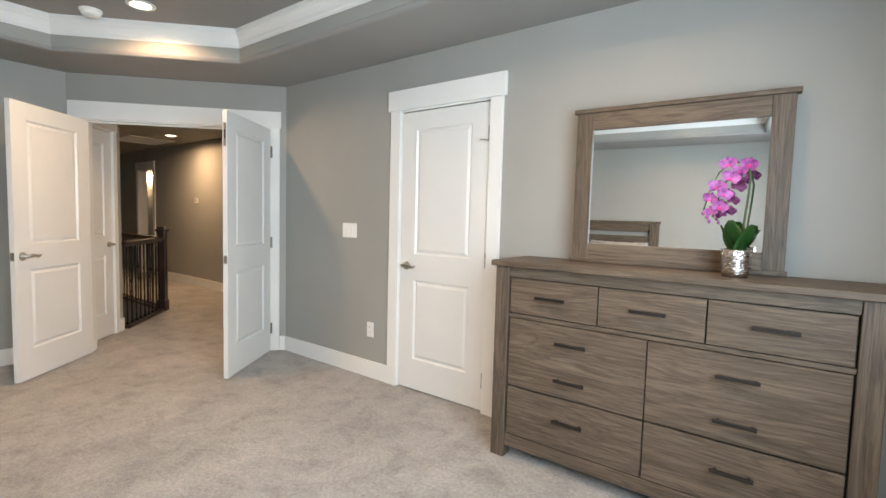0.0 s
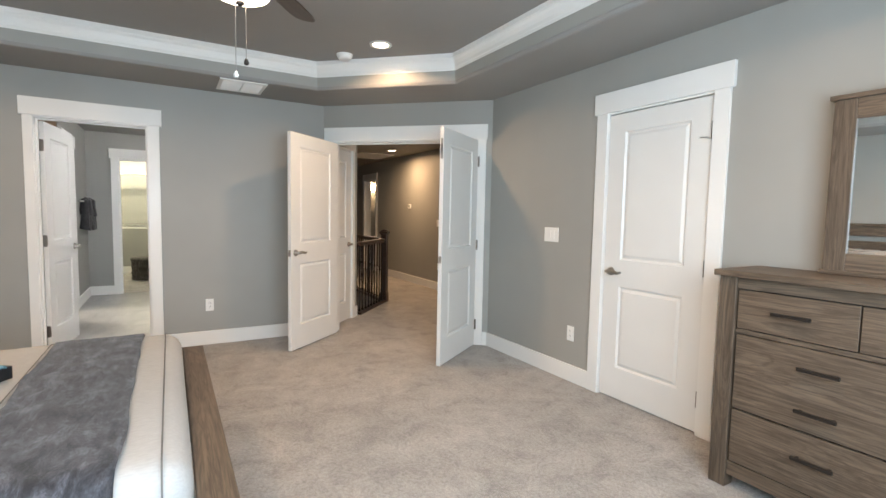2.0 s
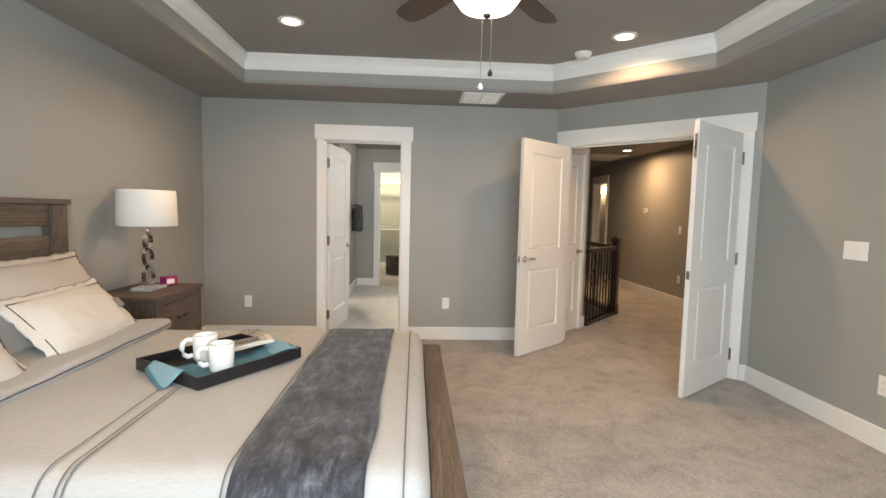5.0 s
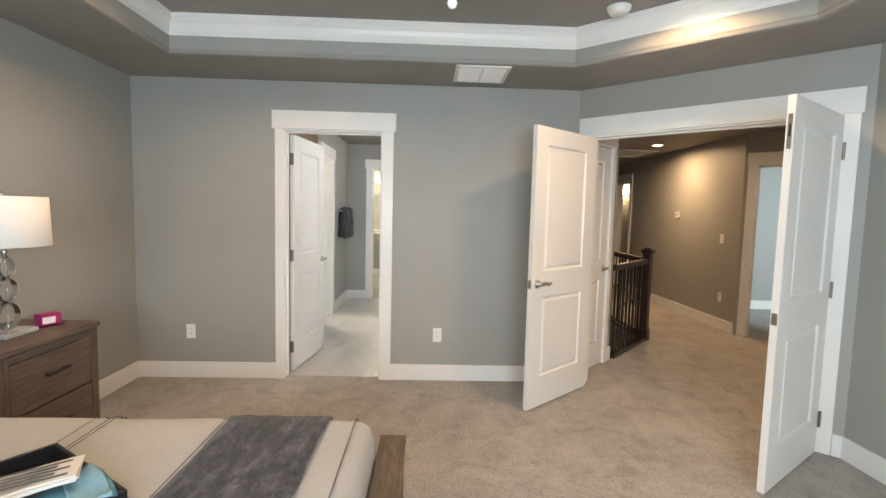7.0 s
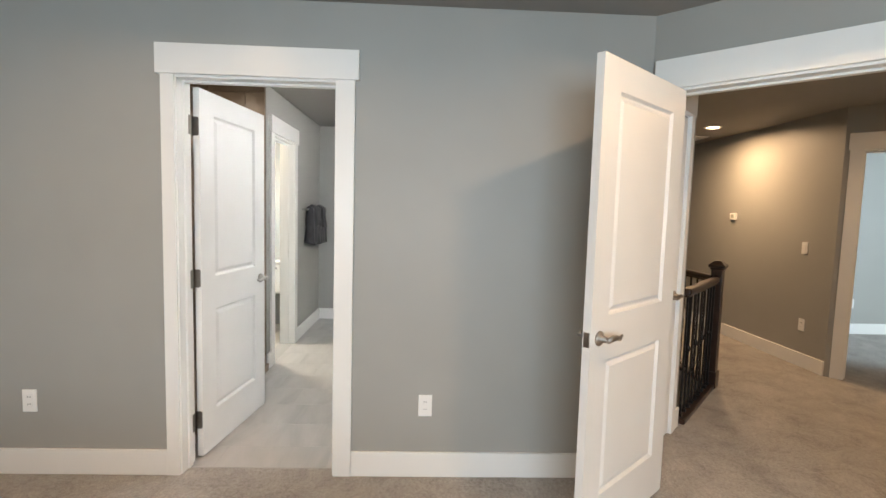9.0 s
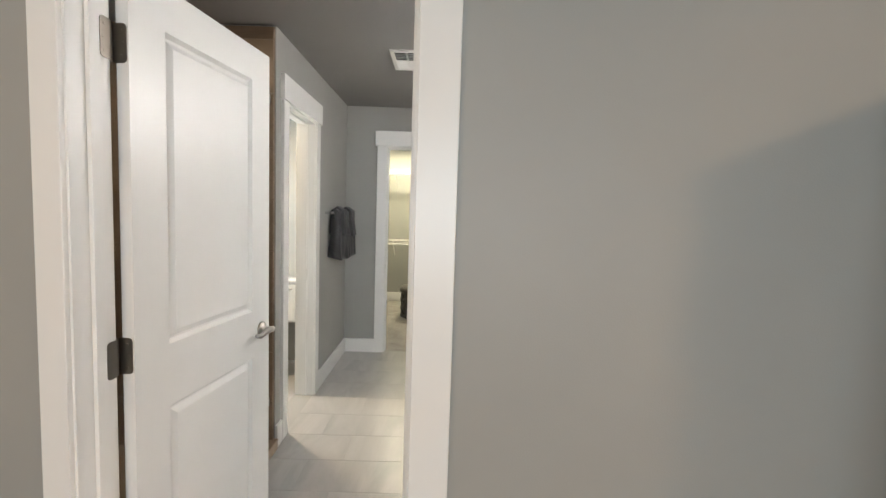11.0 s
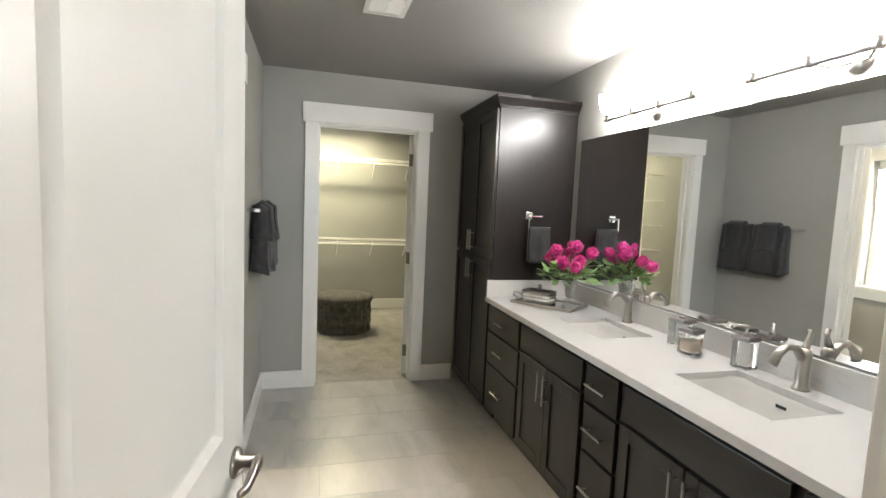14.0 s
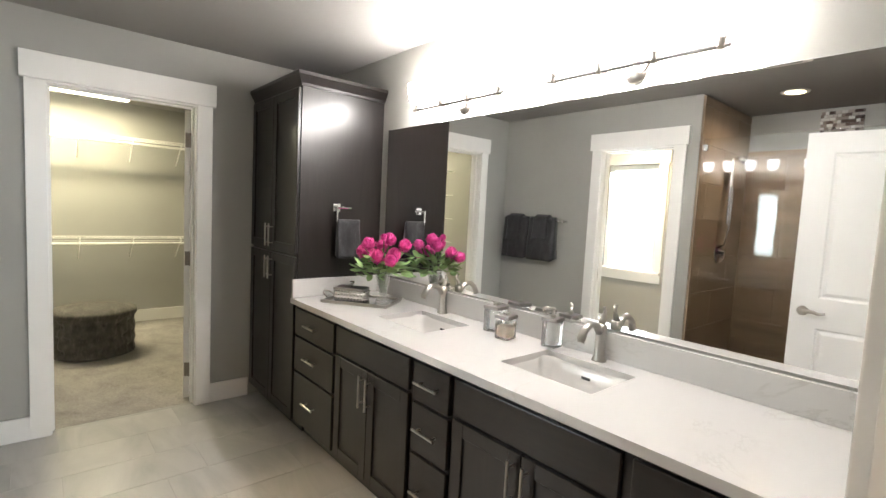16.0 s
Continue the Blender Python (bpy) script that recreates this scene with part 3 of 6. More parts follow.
# window behind the camera
def window(name, m, w, h, panes, label):
    """A white window: frame, mullions, panes and sill; centre at the origin, y into the wall."""
    t = thing(name, label, "window", m, kind="structure")
    for x0, x1, z0, z1 in ((-w / 2, w / 2, -h / 2, -h / 2 + 0.05), (-w / 2, w / 2, h / 2 - 0.05, h / 2), (-w / 2, -w / 2 + 0.05, -h / 2 + 0.05, h / 2 - 0.05), (w / 2 - 0.05, w / 2, -h / 2 + 0.05, h / 2 - 0.05)):
        part("window_frame", box(x0, x1, 0.07, 0.12, z0, z1, 0.003), M_TRIM, t)
    for i in range(1, panes):
        x = -w / 2 + w * i / panes
        part("mullion", box(x - 0.025, x + 0.025, 0.075, 0.115, -h / 2 + 0.05, h / 2 - 0.05, 0.002), M_TRIM, t)
        for s in ((0.33, 0.67) if panes > 1 else ()):
            part("muntin", box(x - w / panes * s - 0.008, x - w / panes * s + 0.008, 0.084, 0.106, -h / 2 + 0.05, h / 2 - 0.05, 0.001), M_TRIM, t)
    for k in (range(1, 4) if panes > 1 else ()):
        z = -h / 2 + h * k / 4
        part("muntin", box(-w / 2 + 0.05, w / 2 - 0.05, 0.086, 0.104, z - 0.008, z + 0.008, 0.001), M_TRIM, t)
    for i in range(panes):
        x0, x1 = -w / 2 + w * i / panes + 0.025, -w / 2 + w * (i + 1) / panes - 0.025
        p = part("pane", box(x0, x1, 0.092, 0.098, -h / 2 + 0.05, h / 2 - 0.05, 0), M_GLASS, t)
        p.visible_shadow = False
    part("window_sill", box(-w / 2 - 0.1, w / 2 + 0.1, -0.05, 0.06, -h / 2 - 0.03, -h / 2, 0.004), M_TRIM, t)
    for x in (-w / 2 - 0.1, w / 2 + 0.005):
        part("casing", box(x, x + 0.095, -0.018, 0, -h / 2, h / 2, 0.002), M_TRIM, t)
    part("head_casing", box(-w / 2 - 0.12, w / 2 + 0.12, -0.026, 0, h / 2, h / 2 + 0.14, 0.002), M_TRIM, t)
    part("apron", box(-w / 2 - 0.1, w / 2 + 0.1, -0.018, 0, -h / 2 - 0.12, -h / 2 - 0.03, 0.002), M_TRIM, t)
    return t


window("window_1", pose(E, 0.15, 1.5, 0, 0, -90), 2.78, 1.28, 3, "white framed bedroom window with three panes")

# trims of the bedroom openings
FW, FD, FN = frame_at(SW, A), frame_at(A, B), frame_at(B, NE)
door_trim(FW, BD0, BD1, 0.132, wide0=0.072)
door_trim(FD, 0.12, 1.665, wide=0.09, over=0.012)
door_trim(FN, ND0, ND1)
baseboard(SW, A, 0, BD0 - 0.072)
baseboard(SW, A, BD1 + 0.1)
baseboard(A, B, 0, 0.028)
baseboard(A, B, 1.757)
baseboard(B, NE, 0, ND0 - 0.1)
baseboard(B, NE, ND1 + 0.1)
baseboard(NE, SE)
baseboard(SE, SW)

# doors
def open_door(free, direction, w, label, flip=False, **kw):
    d = Vector(direction).normalized()
    h = Vector(free) - d * w
    a = math.degrees(math.atan2(d.y, d.x))
    return door(pose(h.x, h.y, 0, 0, 0, a), w, label, **kw)


open_door((-4.047, 0.806), (0.515, -0.6), 0.785, "white two-panel double door leaf standing open with lever handle")
open_door((-3.05, 1.836), (0.47, -0.68), 0.78, "white two-panel double door leaf standing half open with flush bolt", handle=False, bolt=True, hinges_y=0.043, barrel=-0.010)
bath_door = open_door((-5.56, -0.958), (-0.738, 0.092), 0.744, "white two-panel bathroom door standing open with lever handle", hinges_y=0.044, barrel=-0.012)
for z in (0.22, 1.02, 1.84):
    part("hinge_plate", hinge_leaf(0.036), M_HINGE, bath_door, m=bath_door.matrix_basis.inverted() @ pose(BW - 0.008, -1.0835, z))
door(pose(-1.218, N + 0.004, 0, 0, 0, 180) @ pose(0, -0.035, 0), 0.754, "white two-panel closet door closed in its frame with lever handle", hinges_y=0.048)
stop = thing("hinge_door_stop", "nickel hinge pin door stop at the closet door", "door stop", pose(-1.21, N - 0.01, 1.79))
part("pin", tube([(0, 0, 0), (-0.012, -0.03, 0.004), (-0.045, -0.045, 0.004)], 0.004, 8), M_NICKEL, stop)
part("bumper", tube([(-0.045, -0.045, 0.004), (-0.06, -0.046, 0.004)], 0.007, 8), M_WHITE, stop)

# wall plates of the bedroom
OUT = "white plastic duplex outlet plate on the grey wall"
plate(FW @ pose(-1.852 - S, 0, 0.39), label=OUT)
plate(FW @ pose(0.189 - S, 0, 0.39), label=OUT)
plate(FN @ pose(-2.275 - B[0], 0, 0.385), label=OUT)
plate(FN @ pose(-2.533 - B[0], 0, 1.165), "switch", 0.165, "white plastic triple rocker switch plate on the wall")


def downlight(x, y, z, label="round recessed ceiling downlight with white trim, lit"):
    t = thing("recessed_light", label, "ceiling light", pose(x, y, z))
    part("trim_ring", lathe([(0.064, -0.001), (0.066, -0.008), (0.088, -0.007), (0.092, 0.0), (0.064, 0.0)], 28), M_WHITE, t, smooth=True)
    part("lens", lathe([(0, -0.006), (0.05, -0.005), (0.064, -0.002)], 24), M_CANLENS, t, "glowing warm lens")
    return t


for cx, cy in CANS:
    downlight(cx, cy, TRAY)
downlight(-7.48, 3.34, CEIL)
# Unseen fitting, added to go with the extra lamp of the near hall.
downlight(-4.9, 3.4, CEIL)
downlight(-5.79, -1.5, CEIL)
downlight(-7.1, -1.75, CEIL)

sm = thing("smoke_detector", "round white plastic smoke detector on the tray ceiling", "smoke detector", pose(-3.68, 1.218, TRAY))
part("base", lathe([(0, 0), (0.07, 0), (0.07, -0.012), (0, -0.012)], 28), M_WHITE, sm, smooth=False)
part("cover", lathe([(0.062, -0.012), (0.06, -0.03), (0.05, -0.042), (0.02, -0.046), (0, -0.046)], 28), M_WHITE, sm, smooth=True)


def grille(name, label, m, sx, sy, nslat, filt=None):
    """A ceiling register hanging under z = 0."""
    t = thing(name, label, "vent", m)
    b = 0.028
    for x0, x1, y0, y1 in ((-sx / 2, sx / 2, -sy / 2, -sy / 2 + b), (-sx / 2, sx / 2, sy / 2 - b, sy / 2), (-sx / 2, -sx / 2 + b, -sy / 2 + b, sy / 2 - b), (sx / 2 - b, sx / 2, -sy / 2 + b, sy / 2 - b)):
        part("frame", box(x0, x1, y0, y1, -0.012, -0.001, 0.002), M_WHITE, t)
    part("backing", box(-sx / 2 + b, sx / 2 - b, -sy / 2 + b, sy / 2 - b, -0.002, -0.001, 0), filt or M_DARKSLOT, t)
    for i in range(nslat):
        x = -sx / 2 + b + (sx - 2 * b) * (i + 0.5) / nslat
        me = box(-0.0008, 0.0008, -sy / 2 + b, sy / 2 - b, -0.006, 0.006, 0)
        part("slat", me, M_WHITE, t, m=pose(x, 0, -0.007, 0, 35, 0))
    part("crossbar", box(-sx / 2 + b, sx / 2 - b, -0.006, 0.006, -0.0125, -0.009, 0), M_WHITE, t)
    return t


grille("return_air_grille", "white slatted return air grille on the dark ceiling", pose(-4.28, 0.453, CEIL), 0.41, 0.385, 24, material("filter", (0.5, 0.5, 0.49), 0.9))

# ---- hall ----
HX = -11.3
HD = Vector((-DIAG.y, DIAG.x))          # hall side wall direction, away from the bedroom
P0 = Vector(A) + DIAG * 0.0 + HD * 0.14
HWL = 0.74
P1 = P0 + HD * HWL
wall("wall_hall_closet", tuple(P0), tuple(P1), 0.12, [(0.03, 0.59, 0, 2.07)])
FH = frame_at(P0, P1)
door_trim(FH, 0.05, 0.57, 0.12, wide=0.075, over=0.0, back=False)
baseboard(tuple(P0), tuple(P1), 0.645)
dd = door(FH @ pose(0.052, 0.004, 0), 0.516, "white two-panel hall closet door closed, lever handle")
wall("wall_hall_closet_end", tuple(P1), tuple(P1 + Vector((-0.35, -0.35))), 0.12)
wall("wall_stair_south", (-5.2, 1.55), (HX, 1.55), 0.12, z0=-2.7)
NY = 3.88
D0 = Vector((-6.36, NY))
D1 = D0 + DIAG * 1.15
wall("wall_hall_north", (HX, NY), tuple(D0), 0.14, [(-10.27 - HX, -9.53 - HX, 0, 2.07)])
door_trim(frame_at((HX, NY), D0), -10.25 - HX, -9.55 - HX, wide=0.09, over=0.0)
baseboard((HX, NY), tuple(D0), -9.46 - HX)
wall("wall_hall_diagonal", tuple(D0), tuple(D1), 0.14, [(0.12, 0.92, 0, 2.07)])
FHD = frame_at(D0, D1)
door_trim(FHD, 0.14, 0.90, wide=0.1, over=0.01)
wall("wall_hall_east", tuple(D1), (-3.46, 2.79), 0.12)
baseboard(tuple(D1), (-3.46, 2.79))
wall("wall_hall_end", (HX, 2.66), (HX, NY), 0.14)
wall("wall_stair_end", (HX, 1.55), (HX, 2.66), 0.14, z0=-2.7)
wall("wall_stair_north", (HX, 2.70), (-5.3, 2.70), 0.1, z0=-2.7, z1=-0.2)
# small bathroom at the hall's end
wall("wall_hall_bath_west", (-12.0, NY + 0.14), (-12.0, 6.2), 0.1)
wall("wall_hall_bath_north", (-12.0, 6.2), (-8.1, 6.2), 0.1)
wall("wall_hall_bath_east", (-9.0, 6.2), (-9.0, NY + 0.14), 0.1)
lt = thing("bath_wall_light", "round glowing glass wall light in the far bathroom", "wall light", pose(-12.0, 4.72, 2.02))
part("bracket", box(0.0, 0.06, -0.04, 0.04, -0.05, 0.05, 0.01), M_NICKEL, lt)
part("globe", lathe([(0, -0.1), (0.06, -0.09), (0.1, -0.03), (0.095, 0.05), (0.05, 0.09), (0, 0.095)], 20, at=(0.14, 0, 0)), M_HALLGLOBE, lt, "glowing frosted globe", True)
# room behind the hall's diagonal door
wall("wall_far_room_west", (-8.0, 4.02), (-8.0, 8.2), 0.1)
wall("wall_far_room_north", (-8.0, 8.2), (-3.6, 8.2), 0.1)
wall("wall_far_room_east", (-3.6, 8.2), (-3.6, 4.2), 0.1)
wall("wall_far_room_south", (-3.6, 4.2), tuple(D1 + NRM * -0.14), 0.06)
baseboard((-8.0, 4.02), (-8.0, 8.2))
baseboard((-8.0, 8.2), (-3.6, 8.2))
plate(frame_at((-8.0, 4.02), (-8.0, 8.2)) @ pose(1.6, 0, 0.39), label="white plastic outlet plate in the far bedroom")
hin = FHD @ pose(0.897, 0.14, 0)
door(hin @ pose(0, 0, 0, 0, 0, 62), 0.754, "white two-panel bedroom door standing open into the far room")

# hall details
FHN = frame_at((HX, NY), (-6.36, NY))
plate(FHN @ pose(-6.70 - HX, 0, 1.162), "switch", 0.072, "white plastic single rocker switch plate on the hall wall")
plate(FHN @ pose(-6.66 - HX, 0, 0.41), label="white plastic outlet plate on the hall wall")
th = thing("thermostat", "small white wall thermostat in the hall", "thermostat", FHN @ pose(-7.80 - HX, 0, 1.455))
part("housing", box(-0.055, 0.055, -0.024, 0, -0.042, 0.042, 0.006), M_WHITE, th)
part("display", box(-0.035, 0.02, -0.0255, -0.024, -0.015, 0.025, 0), material("lcd_grey", (0.35, 0.38, 0.33), 0.3), th, "grey display")
at = thing("attic_hatch", "white trimmed attic hatch in the hall ceiling", "ceiling hatch", pose(-8.45, 3.3, CEIL))
part("panel", box(-0.36, 0.36, -0.28, 0.28, -0.008, -0.001, 0.002), M_WHITE, at)
for x0, x1, y0, y1 in ((-0.42, 0.42, -0.34, -0.28), (-0.42, 0.42, 0.28, 0.34), (-0.42, -0.36, -0.28, 0.28), (0.36, 0.42, -0.28, 0.28)):
    part("frame", box(x0, x1, y0, y1, -0.016, -0.001, 0.002), M_TRIM, at)


def railing(name, p, q, label):
    """A dark guard rail: top rail, shoe and thin iron balusters."""
    p, q = Vector(p), Vector(q)
    length = (q - p).length
    a = math.degrees(math.atan2((q - p).y, (q - p).x))
    t = thing(name, label, "railing", pose(p.x, p.y, 0, 0, 0, a))
    part("handrail", box(0, length, -0.03, 0.03, 0.90, 0.945, 0.012, 3), M_RAIL, t)
    part("fillet", box(0, length, -0.018, 0.018, 0.885, 0.90, 0.002), M_RAIL, t)
    part("shoe_rail", box(0, length, -0.045, 0.045, 0.0, 0.035, 0.006), M_RAIL, t)
    n = int(length / 0.098)
    for i in range(n):
        x = length * (i + 0.5) / n
        b = part("baluster", box(x - 0.0065, x + 0.0065, -0.0065, 0.0065, 0.035, 0.885, 0.001), M_IRON, t)
        if i % 2:
            part("knuckle", lathe([(0, -0.03), (0.012, -0.02), (0.017, 0), (0.012, 0.02), (0, 0.03)], 10, at=(x, 0, 0.5)), M_IRON, b)
        part("collar", box(x - 0.013, x + 0.013, -0.013, 0.013, 0.035, 0.06, 0.002), M_IRON, b)
    return t


railing("stair_railing", (P1.x - 0.03, P1.y + 0.03), (NEWEL[0] + 0.03, NEWEL[1] - 0.03), "dark wood stair guard rail with black iron balusters")
railing("stair_railing", (NEWEL[0] - 0.04, NEWEL[1]), (HX + 0.03, NEWEL[1]), "long dark wood stair guard rail with black iron balusters")
nw = thing("newel_post", "square dark stained wooden newel post with flat cap", "newel post", pose(NEWEL[0], NEWEL[1], 0, 0, 0, 45))
part("shaft", box(-0.042, 0.042, -0.042, 0.042, 0.0, 1.0, 0.004), M_RAIL, nw)
part("base_block", box(-0.053, 0.053, -0.053, 0.053, 0.0, 0.14, 0.006), M_RAIL, nw)
part("neck", box(-0.05, 0.05, -0.05, 0.05, 1.0, 1.018, 0.004), M_RAIL, nw)
part("cap", box(-0.062, 0.062, -0.062, 0.062, 1.018, 1.045, 0.006), M_RAIL, nw)
bm = bmesh.new()
bmesh.ops.create_cone(bm, cap_ends=True, segments=4, radius1=0.08, radius2=0.03, depth=0.03, matrix=pose(0, 0, 1.06, 0, 0, 45))
part("cap_top", bm, M_RAIL, nw)

# ---- bedroom furniture ----
def bar_handle(parent, x, y, z, w, out=-1, mat=None, r=0.0075, stand=0.026, label="dark bronze bar pull"):
    """A square bar pull along x on a face that looks along out * y."""
    h = part("handle", box(x - w / 2, x + w / 2, y + out * stand - 0.006, y + out * stand + 0.006, z - r, z + r, 0.002), mat or M_BRONZE, parent, label)
    for s in (-1, 1):
        a, b = sorted((y, y + out * (stand - 0.004)))
        part("post", box(x + s * (w / 2 - 0.018) - 0.006, x + s * (w / 2 - 0.018) + 0.006, a, b, z - 0.005, z + 0.005, 0.001), mat or M_BRONZE, h)
    return h


def drawer(parent, x0, x1, y, z0, z1, handles, mat, grooves=()):
    d = part("drawer", box(x0 + 0.003, x1 - 0.003, y, y + 0.02, z0 + 0.003, z1 - 0.003, 0.002), mat, parent)
    for g in grooves:
        part("groove", box(x0 + 0.004, x1 - 0.004, y - 0.0006, y + 0.001, g - 0.0012, g + 0.0012, 0), M_NSZ, d)
    for hx, hz in handles:
        bar_handle(d, hx, y, hz, 0.155)
    return d


dr = thing("dresser", "weathered grey oak dresser with seven drawers and dark bar pulls", "dresser")
DY = 2.225
part("post", box(-0.885, -0.805, DY - 0.012, DY + 0.06, 0, 1.045, 0.004), M_WZ, dr)
part("post", box(0.605, 0.685, DY - 0.012, DY + 0.06, 0, 1.045, 0.004), M_WZ, dr)
for x in (-0.885, 0.605):
    part("back_leg", box(x, x + 0.08, 2.55, 2.60, 0, 0.14, 0.003), M_WZ, dr)
for x in (-0.88, 0.66):
    part("side_panel", box(x, x + 0.02, DY + 0.06, 2.60, 0.07, 1.045, 0.002), M_WZ, dr)
part("top", box(-0.905, 0.705, DY - 0.035, 2.605, 1.045, 1.075, 0.005, 3), M_WX, dr, "oak top with a rounded edge")
part("top_rail", box(-0.805, 0.605, DY + 0.0, DY + 0.03, 0.99, 1.045, 0.002), M_WX, dr)
part("base_rail", box(-0.805, 0.605, DY + 0.0, DY + 0.03, 0.065, 0.135, 0.002), M_WX, dr)
part("back_panel", box(-0.86, 0.66, 2.585, 2.597, 0.1, 1.045, 0.001), M_NSX, dr)
# Near-black sheet: the shade in the drawer gaps put in as colour.
part("gap_shade", box(-0.805, 0.605, DY + 0.028, DY + 0.04, 0.135, 0.99, 0), M_DARKSLOT, dr, "near-black sheet for the shade in the drawer gaps")
part("mid_rail", box(-0.805, 0.605, DY + 0.004, DY + 0.03, 0.775, 0.795, 0.001), M_WX, dr)
for x0, x1 in ((-0.80, -0.33), (-0.33, 0.125), (0.125, 0.60)):
    drawer(dr, x0, x1, DY - 0.002, 0.797, 0.988, [((x0 + x1) / 2, 0.897)], M_WX)
for x0, x1 in ((-0.80, -0.10), (-0.10, 0.60)):
    xc = (x0 + x1) / 2
    drawer(dr, x0, x1, DY - 0.002, 0.405, 0.773, [(xc, 0.68), (xc, 0.495)], M_WX, grooves=(0.59,))
    drawer(dr, x0, x1, DY - 0.002, 0.137, 0.402, [(xc, 0.285)], M_WX)

mi = thing("dresser_mirror", "framed mirror in weathered grey oak standing on the dresser", "mirror", pose(-0.11, 2.545, 1.0755, -0.45, 0, 2.6))
part("stile", box(-0.475, -0.39, -0.02, 0.02, 0, 0.79, 0.003), M_WZ, mi)
part("stile", box(0.39, 0.475, -0.02, 0.02, 0, 0.79, 0.003), M_WZ, mi)
part("bottom_rail", box(-0.39, 0.39, -0.02, 0.02, 0.02, 0.10, 0.003), M_WX, mi)
part("top_rail", box(-0.39, 0.39, -0.02, 0.02, 0.70, 0.79, 0.003), M_WX, mi)
part("cap", box(-0.492, 0.492, -0.03, 0.024, 0.79, 0.812, 0.004), M_WX, mi)
part("foot_rail", box(-0.485, 0.485, -0.026, 0.024, 0.0, 0.02, 0.003), M_WX, mi)
part("glass", box(-0.39, 0.39, -0.008, -0.004, 0.10, 0.70, 0), M_MIRROR, mi, "clear mirror glass")
part("back_board", box(-0.39, 0.39, -0.002, 0.012, 0.10, 0.70, 0), M_NSX, mi)


def petal_bm(length, width, cup=0.3, n=5, m=3):
    """A cupped petal in its own frame, along +x."""
    pts = []
    for i in range(n + 1):
        t = i / n
        w = width * math.sin(math.pi * min(1, 0.12 + 0.85 * t)) ** 0.7
        for j in range(m + 1):
            s = j / m * 2 - 1
            pts.append(((t * length), s * w / 2, cup * length * (t * t * 0.6 + s * s * 0.25)))
    faces = [(i * (m + 1) + j, (i + 1) * (m + 1) + j, (i + 1) * (m + 1) + j + 1, i * (m + 1) + j + 1) for i in range(n) for j in range(m)]
    return pts, faces


def add_petal(bm, M, length, width, cup=0.3, n=5, m=3):
    pts, faces = petal_bm(length, width, cup, n, m)
    vs = [bm.verts.new(M @ Vector(p)) for p in pts]
    for f in faces:
        bm.faces.new([vs[i] for i in f])


orc = thing("potted_orchid", "purple orchid in a hammered silver pot on the dresser", "potted plant", pose(0.20, 2.36, 1.0755))
part("pot", lathe([(0, 0), (0.048, 0), (0.054, 0.03), (0.058, 0.10), (0.058, 0.118), (0.053, 0.118), (0.05, 0.06), (0, 0.05)], 32), M_HAMMER, orc, "hammered silver pot", True)
part("soil", lathe([(0.053, 0.100), (0.02, 0.108), (0, 0.11)], 20), material("moss", (0.03, 0.035, 0.02), 0.9), orc)
for i, (rz, ry, ln, wd) in enumerate(((200, -58, 0.13, 0.075), (250, -62, 0.15, 0.085), (320, -55, 0.14, 0.08), (20, -50, 0.12, 0.07), (120, -55, 0.12, 0.07))):
    bm = bmesh.new()
    add_petal(bm, pose(0, 0, 0.10, 0, 0, rz) @ pose(0.008, 0, 0, 0, ry, 0), ln, wd, 0.15, 8, 4)
    bmesh.ops.solidify(bm, geom=bm.faces, thickness=0.002)
    part("leaf", bm, M_LEAF, orc, "broad green leaf", True)
stem = [(0.012, 0, 0.1), (0.02, 0, 0.22), (0.03, -0.005, 0.34), (0.035, -0.01, 0.42), (0.02, -0.015, 0.475), (-0.03, -0.02, 0.485), (-0.08, -0.02, 0.44), (-0.11, -0.02, 0.36), (-0.13, -0.02, 0.28)]
part("stem", tube(stem, [0.0045] * 5 + [0.003] * 4, 8), M_STEM, orc, "green flower stem", True)
for i, (x, y, z, s) in enumerate(((0.03, -0.03, 0.47, 1.0), (0.0, -0.035, 0.44, 0.85), (-0.045, -0.035, 0.475, 1.0), (-0.03, -0.05, 0.415, 1.05), (-0.08, -0.045, 0.375, 1.05),
                                  (-0.055, -0.055, 0.345, 0.95), (-0.10, -0.04, 0.33, 0.9), (-0.065, -0.05, 0.295, 0.95), (-0.095, -0.04, 0.275, 0.8))):
    bm = bmesh.new()
    M = pose(x, y, z, 90 + random.uniform(-18, 18), random.uniform(-25, 25), random.uniform(-25, 25))
    for k, (a, ln, wd) in enumerate(((90, 0.036, 0.026), (210, 0.036, 0.026), (330, 0.036, 0.026), (20, 0.042, 0.046), (160, 0.042, 0.046))):
        add_petal(bm, M @ pose(0, 0, 0.002 * k, 0, 0, a) @ pose(0.002, 0, 0, 0, -10, 0), ln * s * 0.84, wd * s * 0.8, 0.18, 5, 3)
    fl = part("flower", bm, M_ORCHID, orc, "purple orchid flower", True)
    bm = bmesh.new()
    add_petal(bm, M @ pose(0, 0, 0.006, 0, 0, -90) @ pose(0, 0, 0, 0, -35, 0), 0.022 * s, 0.016 * s, 0.5)
    part("lip", bm, M_PEONY, fl)
for x, z in ((-0.115, 0.25), (-0.13, 0.265), (-0.105, 0.232)):
    part("bud", lathe([(0, -0.01), (0.007, -0.004), (0.008, 0.004), (0, 0.012)], 10, at=(x, -0.02, z)), M_ORCHID, orc, smooth=True)

